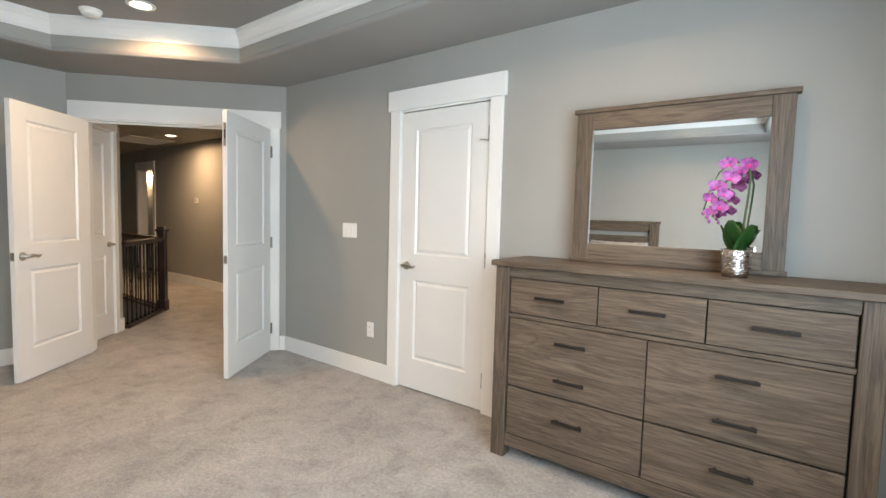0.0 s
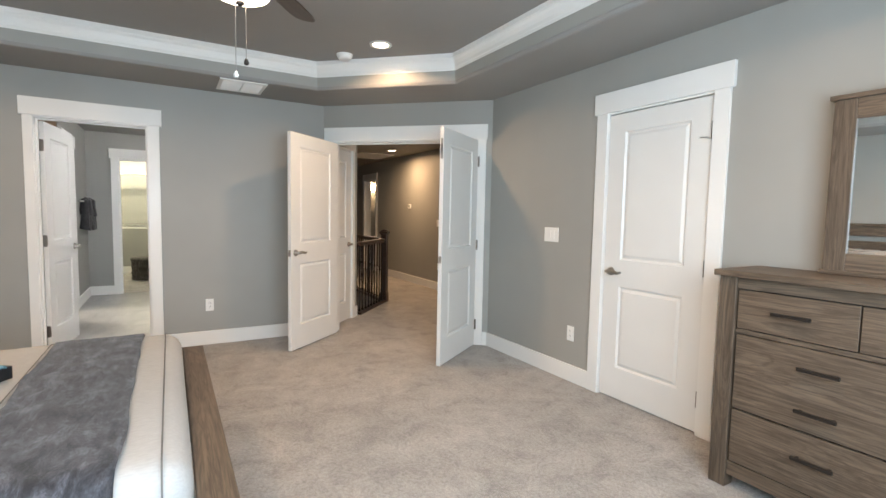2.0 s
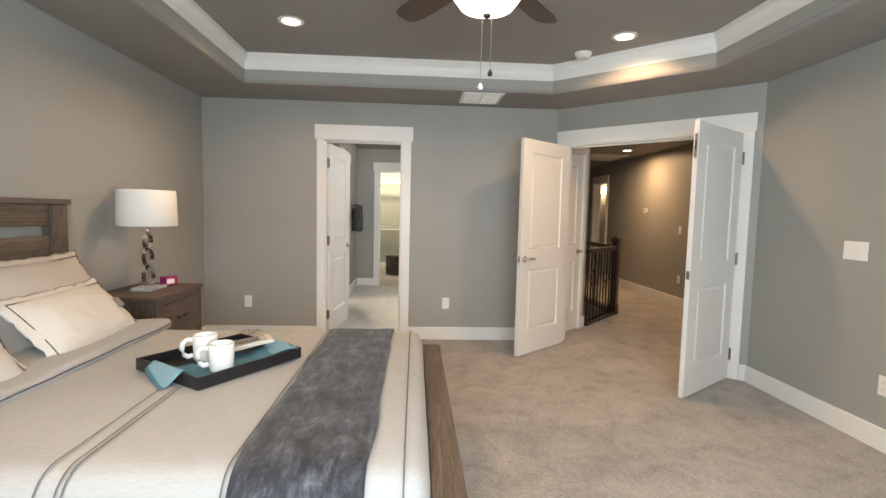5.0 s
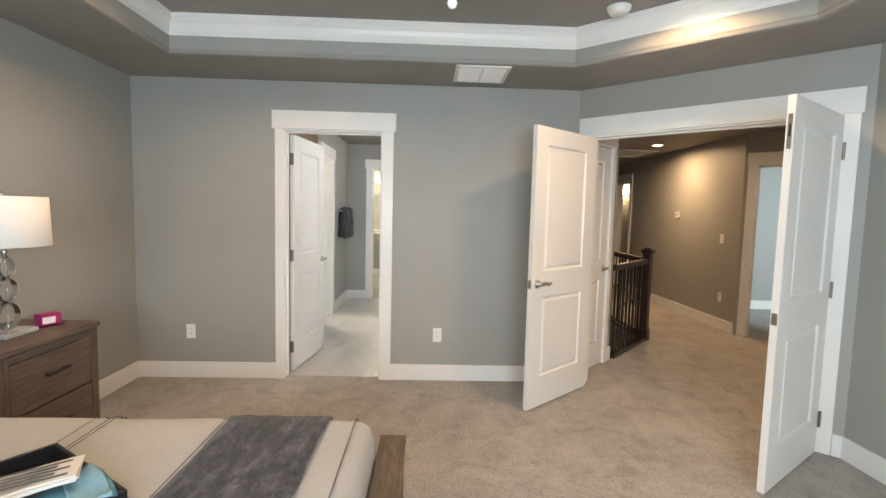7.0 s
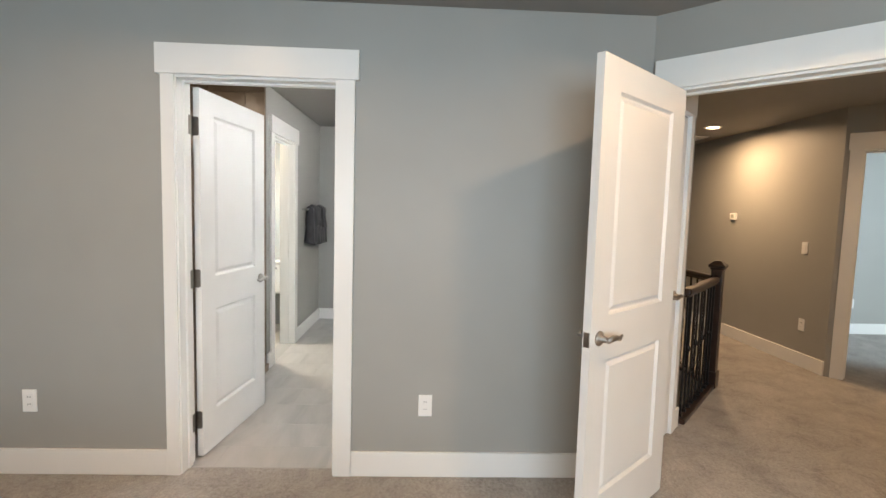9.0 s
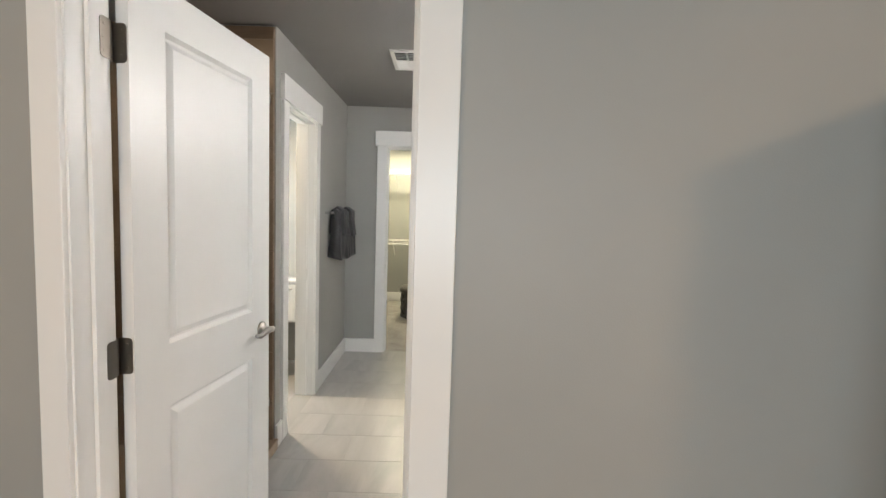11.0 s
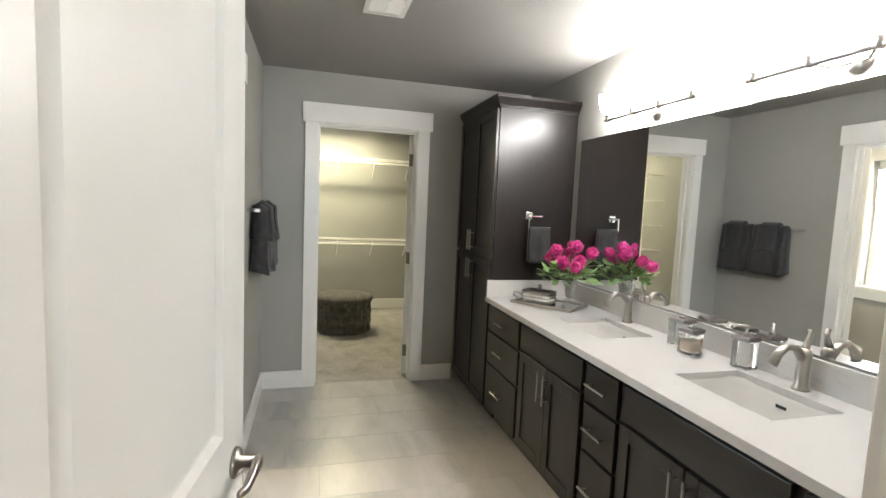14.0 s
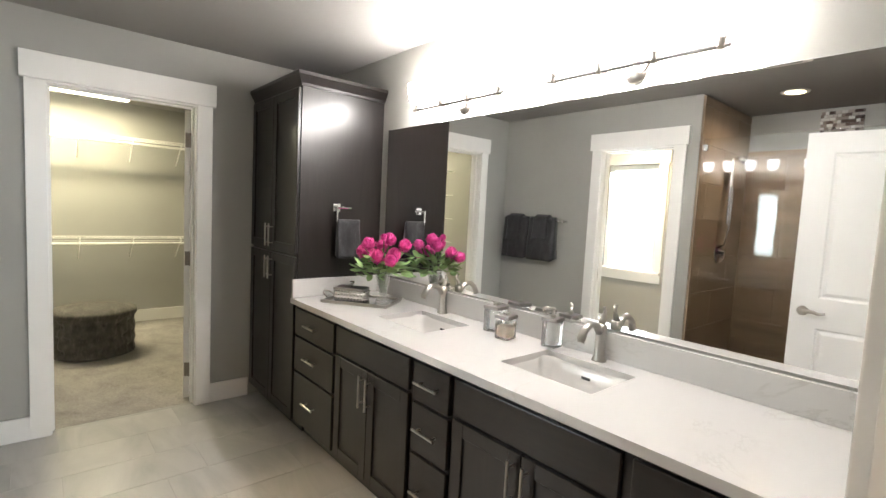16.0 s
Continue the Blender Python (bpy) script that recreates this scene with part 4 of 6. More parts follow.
# ---- bed ----
BX0, BX1, BY0, BY1, BTOP = -2.56, -0.90, -2.24, -0.09, 0.645
bed = thing("bed", "weathered oak bed frame with slatted headboard and low footboard", "bed")
part("footboard_top", box(-2.575, -0.875, -0.085, 0.018, 0.505, 0.537, 0.004), M_WX, bed, "oak cap of the footboard")
part("footboard_panel", box(-2.50, -0.95, -0.055, -0.018, 0.10, 0.505, 0.003), M_WX, bed)
for x in (-2.57, -0.95):
    part("foot_post", box(x, x + 0.07, -0.08, 0.012, 0, 0.505, 0.004), M_WZ, bed)
HB0, HB1 = -2.67, -0.80
for x in (HB0, HB1 - 0.12):
    part("head_post", box(x, x + 0.12, -2.275, -2.215, 0, 1.345, 0.004), M_WZ, bed)
part("headboard_cap", box(HB0 - 0.015, HB1 + 0.015, -2.28, -2.2, 1.345, 1.375, 0.004), M_WX, bed)
for z0, z1 in ((1.225, 1.345), (1.05, 1.165), (0.87, 0.985), (0.69, 0.805), (0.45, 0.63)):
    part("headboard_slat", box(HB0 + 0.12, HB1 - 0.12, -2.262, -2.232, z0, z1, 0.003), M_WX, bed)
for x in (-2.52, -0.965):
    part("side_rail", box(x, x + 0.025, -2.23, -0.06, 0.16, 0.34, 0.003), M_WX, bed)
part("bed_slats", box(-2.49, -0.97, -2.2, -0.1, 0.2, 0.225, 0), M_NSX, bed)

mt = tagged(part("mattress", rbox(1.5, 2.04, 0.36, 0.05, (4, 4, 2)), M_PILLOW, m=pose(-1.74, -1.17, 0.415)), "white mattress under the linen coverlet", "mattress")


def cover_shape(q):
    """Flares and folds the hanging sides of a spread, creases its top."""
    w = noise.noise(Vector((q.x * 2.3, q.y * 2.3, 3.1))) * 0.008 + noise.noise(Vector((q.x * 7, q.y * 6, 1.7))) * 0.003
    down = max(0.0, 0.10 - q.z)
    f = 0.35 * down * (0.35 + 0.25 * noise.noise(Vector((q.y * 9 + q.x * 9, 2.0, 0))))
    fold = down * 0.16 * math.sin(q.y * 21 + 3 * noise.noise(Vector((q.y * 3, 0, 0)))) if abs(q.x) > 0.7 else 0
    out = Vector((math.copysign(1, q.x) if abs(q.x) > 0.7 else 0, 1 if q.y > 0.9 else 0, 0))
    return q + Vector((0, 0, w)) + out * (max(0, f) * 0.35 + fold * 0.4)


bm = rbox(1.60, 2.03, 0.46, 0.085, (40, 44, 10), cover_shape)
bmesh.ops.delete(bm, geom=[f for f in bm.faces if f.calc_center_median().z < -0.225], context="FACES")
cv = tagged(part("coverlet", bm, M_COVER, m=pose(-1.72, -1.105, 0.42), smooth=True), "cream linen coverlet with thin dark stripes draped over the bed", "bedspread")


def section(x_in, lift):
    """Points across the bed, from one hanging side over the top to the other."""
    pts = []
    hw, r, top = 0.80, 0.085, BTOP
    for z in (0.22, 0.30, 0.38, 0.46, 0.53):
        d = max(0, 0.52 - z)
        pts.append((hw + lift + 0.05 * d, z))
    for k in range(1, 7):
        a = k / 7 * math.pi / 2
        pts.append((hw - r + (r + lift) * math.cos(a), top - r + (r + lift) * math.sin(a)))
    for i in range(0, 33):
        x = (hw - r) * (1 - i / 16)
        pts.append((x, top + lift))
    left = [(-x, z) for x, z in reversed(pts[:11])]
    return pts + left


def strip(y0, y1, lift, thick, ny, rough=0.0, slant=0.0):
    """A band of cloth lying across the bed between y0 and y1."""
    sec = section(0, lift)
    bm = bmesh.new()
    rows = []
    for j in range(ny + 1):
        y = y0 + (y1 - y0) * j / ny
        row = []
        for i, (x, z) in enumerate(sec):
            d = rough * noise.noise(Vector((x * 6, y * 7, z * 6))) + rough * 0.6 * noise.noise(Vector((x * 15, y * 17, z * 15)))
            side = abs(x) > 0.76
            row.append(bm.verts.new((x - 1.72 + (abs(d) * math.copysign(1, x) if side else 0), y + slant * x + (0.012 * noise.noise(Vector((x * 3, j, 0))) if rough and j in (0, ny) else 0), z + (0 if side else abs(d)))))
        rows.append(row)
    for a, b in zip(rows, rows[1:]):
        for i in range(len(a) - 1):
            bm.faces.new((a[i], a[i + 1], b[i + 1], b[i]))
    if thick:
        bm.normal_update()
        bmesh.ops.solidify(bm, geom=bm.faces, thickness=-thick)
    return bm


for y in (-1.102, -1.05, -1.034, -0.638, -0.165):
    part("stripe", strip(y - 0.0025, y + 0.0025, 0.011, 0, 1), M_PIPE, cv, "thin charcoal stripe", m=pose(1.72, 1.105, -0.42))
tagged(part("bed_throw", strip(-0.622, -0.262, 0.016, 0.01, 14, 0.012), M_THROW, smooth=True), "charcoal crushed velvet throw laid across the foot of the bed", "throw blanket")


def fold_shape(q):
    return q + Vector((0, 0.012 * noise.noise(Vector((q.x * 4, 0, 5))), 0.014 * noise.noise(Vector((q.x * 3, q.y * 5, 9)))))


cf = part("turned_fold", rbox(1.64, 0.34, 0.06, 0.029, (30, 8, 1), fold_shape), M_COVER, cv, smooth=True, m=pose(0, -0.615, 0.245))
part("edge_stripe", tube([(-0.80 + 0.05 * i, -0.443 + 0.012 * noise.noise(Vector((-3.2 + 0.2 * i, 0, 5))), 0.252) for i in range(33)], 0.0035, 6), M_PIPE, cv, "thin charcoal stripe")


M_MARK = fabric("grey_embroidery", (0.30, 0.27, 0.23), 300)


def pillow_mesh(w, h, t, flange=0.0, sag=0.0):
    """A stuffed pillow standing in the xz plane."""
    bm = bmesh.new()
    nx, nz = 40, 28
    sides = []
    for s in (-1, 1):
        g = []
        for i in range(nx + 1):
            row = []
            for j in range(nz + 1):
                u, v = i / nx * 2 - 1, j / nz * 2 - 1
                fu, fv = flange / (w / 2), flange / (h / 2)
                uu, vv_ = min(1, abs(u) / (1 - fu)), min(1, abs(v) / (1 - fv))
                e = (max(0, 1 - uu ** 2.6) * max(0, 1 - vv_ ** 2.6)) ** 0.55
                pin = 1 - 0.06 * (1 - abs(u)) * 0 - 0.05 * (abs(v) ** 4) * (1 - u * u)
                x = u * w / 2 * (1 - 0.05 * (1 - v * v) * abs(u) ** 3)
                z = v * h / 2 * (1 - 0.06 * (1 - u * u) * abs(v) ** 3)
                y = s * (t / 2 * e + 0.002) + (0.016 * noise.noise(Vector((u * 2.5 + s, v * 2.5, w * 9))) + 0.007 * noise.noise(Vector((u * 7, v * 6 + s, w * 5)))) * e
                if uu >= 1 or vv_ >= 1:
                    y += 0.016 * noise.noise(Vector((u * 6, v * 6, 2 + w)))
                    x += 0.006 * noise.noise(Vector((v * 9, u * 3, w)))
                    z += 0.008 * noise.noise(Vector((u * 9, v * 3, w)))
                row.append((x, y, z + sag * u * u))
            g.append(row)
        sides.append(g)
    verts = {}

    def vv(s, i, j):
        edge = i in (0, nx) or j in (0, nz)
        k = (0 if edge else s, i, j)
        if k not in verts:
            verts[k] = bm.verts.new(sides[s][i][j])
        return verts[k]
    for s in (0, 1):
        for i in range(nx):
            for j in range(nz):
                bm.faces.new((vv(s, i, j), vv(s, i + 1, j), vv(s, i + 1, j + 1), vv(s, i, j + 1)))
    return bm


def pillow(x, y, z, w, h, t, lean, mat, label, rz=0.0, flange=False, mark=False):
    p = thing("pillow", label, "pillow", pose(x, y, z, lean, 0, rz), group="pillows on the bed")
    part("cushion", pillow_mesh(w, h, t, 0.04 if flange else 0.0), mat, p, smooth=True)
    if flange:
        k = []
        for i in range(49):
            a = i / 48 * math.tau
            u, v = math.cos(a), math.sin(a)
            q = max(abs(u), abs(v))
            k.append((u / q * (w / 2 - 0.044) * (1 - 0.05 * (1 - (v / q) ** 2)), 0.016, v / q * (h / 2 - 0.044) * (1 - 0.06 * (1 - (u / q) ** 2))))
        part("piping", tube(k, 0.003, 6, False), M_PIPE, p, "dark piping line", True)
    if mark:
        for i in range(3):
            part("monogram_bar", box(-0.262 + i * 0.022, -0.249 + i * 0.022, t * 0.30, t * 0.42 + 0.003, -0.09 * h, 0.05 * h, 0), M_MARK, p, "small embroidered grey marks")
    return p


pillow(-2.19, -2.00, 0.845, 0.82, 0.54, 0.18, 29, M_SHAM, "sand linen pillow sham leaning on the headboard", 0, True)
pillow(-1.32, -2.00, 0.845, 0.82, 0.54, 0.18, 29, M_SHAM, "sand linen pillow sham leaning on the headboard", 0, True)
pillow(-2.12, -1.79, 0.785, 0.74, 0.41, 0.16, 42, M_PILLOW, "cream cotton pillow with dark piping and embroidered marks", 4, True, True)
pillow(-1.31, -1.79, 0.785, 0.74, 0.41, 0.16, 42, M_PILLOW, "cream cotton pillow with dark piping", -3, True)

# breakfast tray
TR = pose(-1.83, -0.99, BTOP + 0.012, 0, 0, -34)
ty = thing("serving_tray", "black lacquered serving tray lying on the bed", "tray", TR)
part("tray_floor", box(-0.25, 0.25, -0.213, 0.213, 0.0, 0.008, 0.002), M_BLACK, ty)
for x0, x1, y0, y1 in ((-0.255, 0.255, -0.218, -0.206), (-0.255, 0.255, 0.206, 0.218), (-0.255, -0.243, -0.206, 0.206), (0.243, 0.255, -0.206, 0.206)):
    part("rim", box(x0, x1, y0, y1, 0.0, 0.05, 0.003), M_BLACK, ty)


def napkin_mesh(sx, sy, n, at, seed):
    """A rumpled napkin that lies in the tray and falls over its rim."""
    bm = bmesh.new()
    g = []
    for i in range(n + 1):
        row = []
        for j in range(n + 1):
            p = at @ Vector(((i / n - 0.5) * sx, (j / n - 0.5) * sy, 0))
            d = min(0.249 - abs(p.x), 0.212 - abs(p.y))
            rum = abs(noise.noise(Vector((p.x * 8 + seed, p.y * 8, seed)))) * 0.035 + 0.006 * noise.noise(Vector((p.x * 25, p.y * 22, seed)))
            if d > 0:
                z = 0.011 + max(0, rum) * min(1, d * 12) + 0.046 * math.exp(-(d / 0.035) ** 2)
            else:
                z = max(0.006, 0.056 + d * 0.95 + 0.3 * rum * min(1, -d * 20))
            row.append(bm.verts.new((p.x, p.y, z)))
        g.append(row)
    for i in range(n):
        for j in range(n):
            bm.faces.new((g[i][j], g[i + 1][j], g[i + 1][j + 1], g[i][j + 1]))
    bm.normal_update()
    bmesh.ops.solidify(bm, geom=bm.faces, thickness=0.002)
    return bm


npk = tagged(part("napkin", napkin_mesh(0.57, 0.20, 44, pose(0.025, 0.06, 0, 0, 0, -13), 4.4), M_TEAL, m=TR, smooth=True), "teal cotton napkin draped over the tray rim", "napkin")
part("pale_border", napkin_mesh(0.08, 0.202, 16, pose(0.025, 0.06, 0.0, 0, 0, -13) @ pose(0.235, 0, 0), 4.4), M_TEAL2, npk, "pale teal border band", True, m=pose(0, 0, 0.003))
part("pale_border", napkin_mesh(0.08, 0.202, 16, pose(0.025, 0.06, 0.0, 0, 0, -13) @ pose(-0.235, 0, 0), 4.4), M_TEAL2, npk, "pale teal border band", True, m=pose(0, 0, 0.004))


def mug(m, label):
    t = thing("mug", label, "mug", m, group="mugs on the tray")
    part("cup", lathe([(0, 0), (0.036, 0), (0.041, 0.006), (0.043, 0.05), (0.044, 0.098), (0.041, 0.1), (0.039, 0.095), (0.038, 0.012), (0, 0.01)], 32), M_CERAM, t, smooth=True)
    part("handle", tube([(0.042, 0, 0.082), (0.062, 0, 0.086), (0.078, 0, 0.072), (0.08, 0, 0.05), (0.074, 0, 0.03), (0.06, 0, 0.02), (0.042, 0, 0.024)], 0.0065, 8, flat=1.5), M_CERAM, t, smooth=True)
    return t


mug(pose(-1.655, -0.925, 0.688, 0, 0, 287) @ Matrix.Scale(1.12, 4), "white ceramic mug on the teal napkin")
mug(pose(-1.785, -1.045, 0.688, 0, 0, 300) @ Matrix.Scale(1.12, 4), "white ceramic mug on the teal napkin")
nwp = thing("folded_newspaper", "folded newspaper with grey print lying on the tray", "newspaper", pose(-1.92, -0.93, 0.712, 4, -3, 28))
for i, (dx, dy, rz) in enumerate(((0, 0, 0), (0.006, 0.004, 2), (-0.004, 0.003, -2))):
    part("sheet", rbox(0.13, 0.24, 0.0055, 0.0026, (6, 8, 1), lambda q: q + Vector((0, 0, 0.006 * math.sin(q.y * 16)))), M_PAPER, nwp, m=pose(dx, dy, 0.0058 * i, 0, 0, rz))
for i in range(5):
    part("print_bar", box(-0.05 + i * 0.021, -0.037 + i * 0.021, -0.10, 0.10 - 0.03 * (i % 2), 0.0205, 0.021, 0), M_INK, nwp)

# ---- nightstand, lamp ----
ns = thing("nightstand", "dark brown oak nightstand with two drawers", "nightstand")
NX0, NX1, NY0, NY1 = -3.50, -2.86, -2.27, -1.815
part("top", box(NX0 - 0.012, NX1 + 0.012, NY0, NY1 + 0.012, 0.725, 0.752, 0.004), M_NSX, ns)
for x in (NX0, NX1 - 0.055):
    part("post", box(x, x + 0.055, NY1 - 0.05, NY1, 0, 0.725, 0.003), M_NSZ, ns)
    part("back_post", box(x, x + 0.055, NY0 + 0.005, NY0 + 0.05, 0, 0.725, 0.003), M_NSZ, ns)
for x in (NX0 + 0.006, NX1 - 0.02):
    part("side_panel", box(x, x + 0.014, NY0 + 0.05, NY1 - 0.05, 0.08, 0.725, 0.001), M_NSZ, ns)
# Same dark sheet in place of shade round the nightstand drawers.
part("gap_shade", box(NX0 + 0.055, NX1 - 0.055, NY1 - 0.03, NY1 - 0.022, 0.1, 0.725, 0), M_DARKSLOT, ns)
part("top_rail", box(NX0 + 0.055, NX1 - 0.055, NY1 - 0.022, NY1 - 0.004, 0.68, 0.725, 0.002), M_NSX, ns)
part("base_rail", box(NX0 + 0.055, NX1 - 0.055, NY1 - 0.022, NY1 - 0.004, 0.08, 0.14, 0.002), M_NSX, ns)
for z0, z1 in ((0.42, 0.675), (0.145, 0.41)):
    d = part("drawer", box(NX0 + 0.058, NX1 - 0.058, NY1 - 0.022, NY1 - 0.002, z0, z1, 0.002), M_NSX, ns)
    bar_handle(d, (NX0 + NX1) / 2, NY1 - 0.002, (z0 + z1) / 2 + 0.02, 0.15, 1)

lp = thing("table_lamp", "table lamp with three chrome rings and a white drum shade", "table lamp", pose(-3.17, -2.03, 0.752))
part("base", box(-0.10, 0.10, -0.075, 0.075, 0, 0.026, 0.008, 3), M_PLATE, lp, "clear acrylic base block")
part("rod", tube([(0, 0, 0.026), (0, 0, 0.56)], 0.005, 10), M_CHROME, lp)
z = 0.026
for r in (0.072, 0.062, 0.052):
    bm = bmesh.new()
    k = 40
    rows = []
    for i in range(k):
        a = i / k * math.tau
        rows.append([bm.verts.new(((r + dr_) * math.cos(a), w_, z + r + (r + dr_) * math.sin(a))) for dr_, w_ in ((0, -0.014), (0, 0.014), (-0.005, 0.014), (-0.005, -0.014))])
    for i in range(k):
        a_, b_ = rows[i], rows[(i + 1) % k]
        for j in range(4):
            bm.faces.new((a_[j], a_[(j + 1) % 4], b_[(j + 1) % 4], b_[j]))
    part("ring", bm, M_CHROME, lp, "flat chrome ring", m=pose(0, 0, 0, 0, 0, 4))
    z += 2 * r
part("socket", lathe([(0, z), (0.014, z), (0.016, z + 0.05), (0, z + 0.05)], 16), M_CHROME, lp, smooth=True)
part("shade", lathe([(0.188, 0.455), (0.19, 0.457), (0.182, 0.702), (0.18, 0.704), (0.178, 0.702), (0.186, 0.457), (0.188, 0.455)], 48), M_SHADE, lp, "white linen drum shade", True)
part("spider", tube([(-0.179, 0, 0.695), (0, 0, 0.69), (0.179, 0, 0.695)], 0.002, 6), M_CHROME, lp)
part("harp", tube([(0, 0, 0.45), (0.04, 0, 0.5), (0.045, 0, 0.6), (0, 0, 0.69), (-0.045, 0, 0.6), (-0.04, 0, 0.5), (0, 0, 0.45)], 0.002, 6, False), M_CHROME, lp)
part("finial", lathe([(0, 0.69), (0.004, 0.695), (0.009, 0.71), (0.009, 0.72), (0, 0.728)], 12), M_CHROME, lp, smooth=True)
bx = thing("small_candle", "small magenta boxed candle with a white label", "candle", pose(-3.385, -2.0, 0.752, 0, 0, -25))
part("jar", box(-0.05, 0.05, -0.035, 0.035, 0.004, 0.068, 0.006, 3), M_PINK, bx)
part("label", box(-0.018, 0.044, 0.035, 0.0362, 0.016, 0.052, 0), M_LABEL, bx, "white paper label")
part("dish", box(-0.06, 0.06, -0.045, 0.045, 0, 0.004, 0.001), M_ACRYL, bx)

# ---- ceiling fan ----
fan = thing("ceiling_fan", "ceiling fan with dark wooden blades and a glowing bowl light", "ceiling fan", pose(-1.85, 0.15, 0))
part("canopy", lathe([(0, TRAY - 0.001), (0.075, TRAY - 0.001), (0.07, 2.655), (0.03, 2.64), (0, 2.64)], 28), M_BRONZE, fan, smooth=True)
part("downrod", tube([(0, 0, 2.56), (0, 0, 2.65)], 0.013, 12), M_BRONZE, fan)
part("motor_housing", lathe([(0, 2.575), (0.05, 2.57), (0.115, 2.54), (0.125, 2.50), (0.115, 2.45), (0.07, 2.42), (0.06, 2.375), (0.085, 2.36), (0.085, 2.345), (0, 2.345)], 36), M_BRONZE, fan, "dark bronze motor housing", True)
part("bowl", lathe([(0.155, 2.345), (0.158, 2.335), (0.15, 2.29), (0.115, 2.245), (0.06, 2.222), (0.0, 2.217)], 40), M_BOWL, fan, "glowing frosted glass bowl", True)
part("finial", lathe([(0, 2.222), (0.018, 2.218), (0.02, 2.208), (0.008, 2.2), (0, 2.198)], 14), M_BRONZE, fan, smooth=True)
for i in range(5):
    a = 142 + 72 * i
    R = pose(0, 0, 2.41, 0, 0, a)
    pts = [(0.18, 0.045), (0.24, 0.058), (0.45, 0.068), (0.60, 0.07), (0.665, 0.058), (0.69, 0.03)]
    poly = pts + [(x, -y) for x, y in reversed(pts)]
    part("blade", prism(poly, -0.004, 0.004), M_BLADE, fan, "dark walnut blade", m=R @ pose(0, 0, 0, 12, 0, 0))
    part("blade_iron", box(0.09, 0.23, -0.018, 0.018, -0.012, -0.005, 0.003), M_BRONZE, fan, m=R)
for dx, z in ((-0.02, 1.905), (0.022, 1.965)):
    c = part("pull_chain", tube([(0, dx, 2.205), (0, dx, z + 0.02)], 0.0018, 6), M_NICKEL, fan, "thin pull chain")
    part("pull_knob", lathe([(0, z + 0.02), (0.005, z + 0.016), (0.012, z), (0.008, z - 0.01), (0, z - 0.013)], 14, at=(0, dx, 0)), M_CERAM if dx < 0 else M_BRONZE, c, smooth=True)

# ---- bathroom shell ----
SH = -6.30                       # where the south wall ends and the shower begins
WC0, WC1 = -7.12, -6.49          # toilet room opening
CD0, CD1 = -0.785, -0.022        # closet opening
NWB, NEB = (BX, BN), (BW, BN)
wall("wall_bath_north", NWB, NEB, 0.12, ends=(0.12, 0))
FBN = frame_at(NWB, NEB)
wall("wall_bath_west", (BX, BS), NWB, 0.12, [(CD0 - 0.02 - BS, CD1 + 0.02 - BS, 0, 2.07)], ends=(0.12, 0))
FBW = frame_at((BX, BS), NWB)
door_trim(FBW, CD0 - BS, CD1 - BS, 0.12)
wall("wall_bath_south", (SH, BS), (BX, BS), 0.12, [(SH - WC1 - 0.02, SH - WC0 + 0.02, 0, 2.07)])
FBS = frame_at((SH, BS), (BX, BS))
door_trim(FBS, SH - WC1, SH - WC0, 0.12)
baseboard((SH, BS), (BX, BS), 0, SH - WC1 - 0.1)
baseboard((SH, BS), (BX, BS), SH - WC0 + 0.1)
baseboard((BX, BS), NWB, 0, CD0 - 0.1 - BS)
baseboard((BX, BS), NWB, CD1 + 0.1 - BS, 0.34 - BS)
# toilet room
wall("wall_toilet_west", (-7.97, -2.3), (-7.97, BS - 0.12), 0.1)
wall("wall_toilet_south", (-6.47, -2.3), (-7.97, -2.3), 0.14, [(0.645, 1.255, 0.90, 2.06)])
wall("wall_toilet_east", (SH, -2.44), (SH, BS - 0.12), 0.12)
window("window_2", pose(-7.42, -2.3, 1.48, 0, 0, 180), 0.61, 1.16, 1, "white framed window in the toilet room with bright daylight")
# Emitting sheet beyond the glass stands in for the bright outdoors.
tagged(part("backdrop_daylight", box(-8.2, -7.0, -2.62, -2.60, 0.6, 2.4, 0), M_SKY), "glowing sheet standing in for daylight outside the window", "backdrop", kind="structure")
to = thing("toilet", "white ceramic toilet with closed lid in the toilet room", "toilet", pose(-7.96, -1.72, 0, 0, 0, 0))
part("tank", rbox(0.19, 0.42, 0.36, 0.03, (2, 4, 3)), M_CERAM, to, smooth=True, m=pose(0.11, 0, 0.58))
part("tank_lid", rbox(0.21, 0.44, 0.035, 0.015, (2, 4, 1)), M_CERAM, to, smooth=True, m=pose(0.11, 0, 0.775))
part("bowl", lathe([(0, 0), (0.12, 0), (0.11, 0.1), (0.13, 0.25), (0.19, 0.38), (0.19, 0.4), (0, 0.4)], 28, m=pose(0.42, 0, 0) @ Matrix.Diagonal((1.3, 1, 1, 1))), M_CERAM, to, smooth=True)
part("seat_lid", lathe([(0, 0.43), (0.18, 0.43), (0.19, 0.415), (0.19, 0.4), (0, 0.4)], 28, m=pose(0.42, 0, 0) @ Matrix.Diagonal((1.3, 1, 1, 1))), M_CERAM, to, smooth=True)
part("flush_lever", box(0.2, 0.22, 0.10, 0.17, 0.70, 0.715, 0.003), M_CHROME, to)
pk = thing("pocket_door_edge", "white pocket door slid into the wall with a nickel pull", "pocket door", pose(WC0, BS - 0.06, 0))
part("leaf_edge", box(-0.012, 0.004, -0.017, 0.017, 0.012, 2.042, 0.002), M_DOOR, pk)
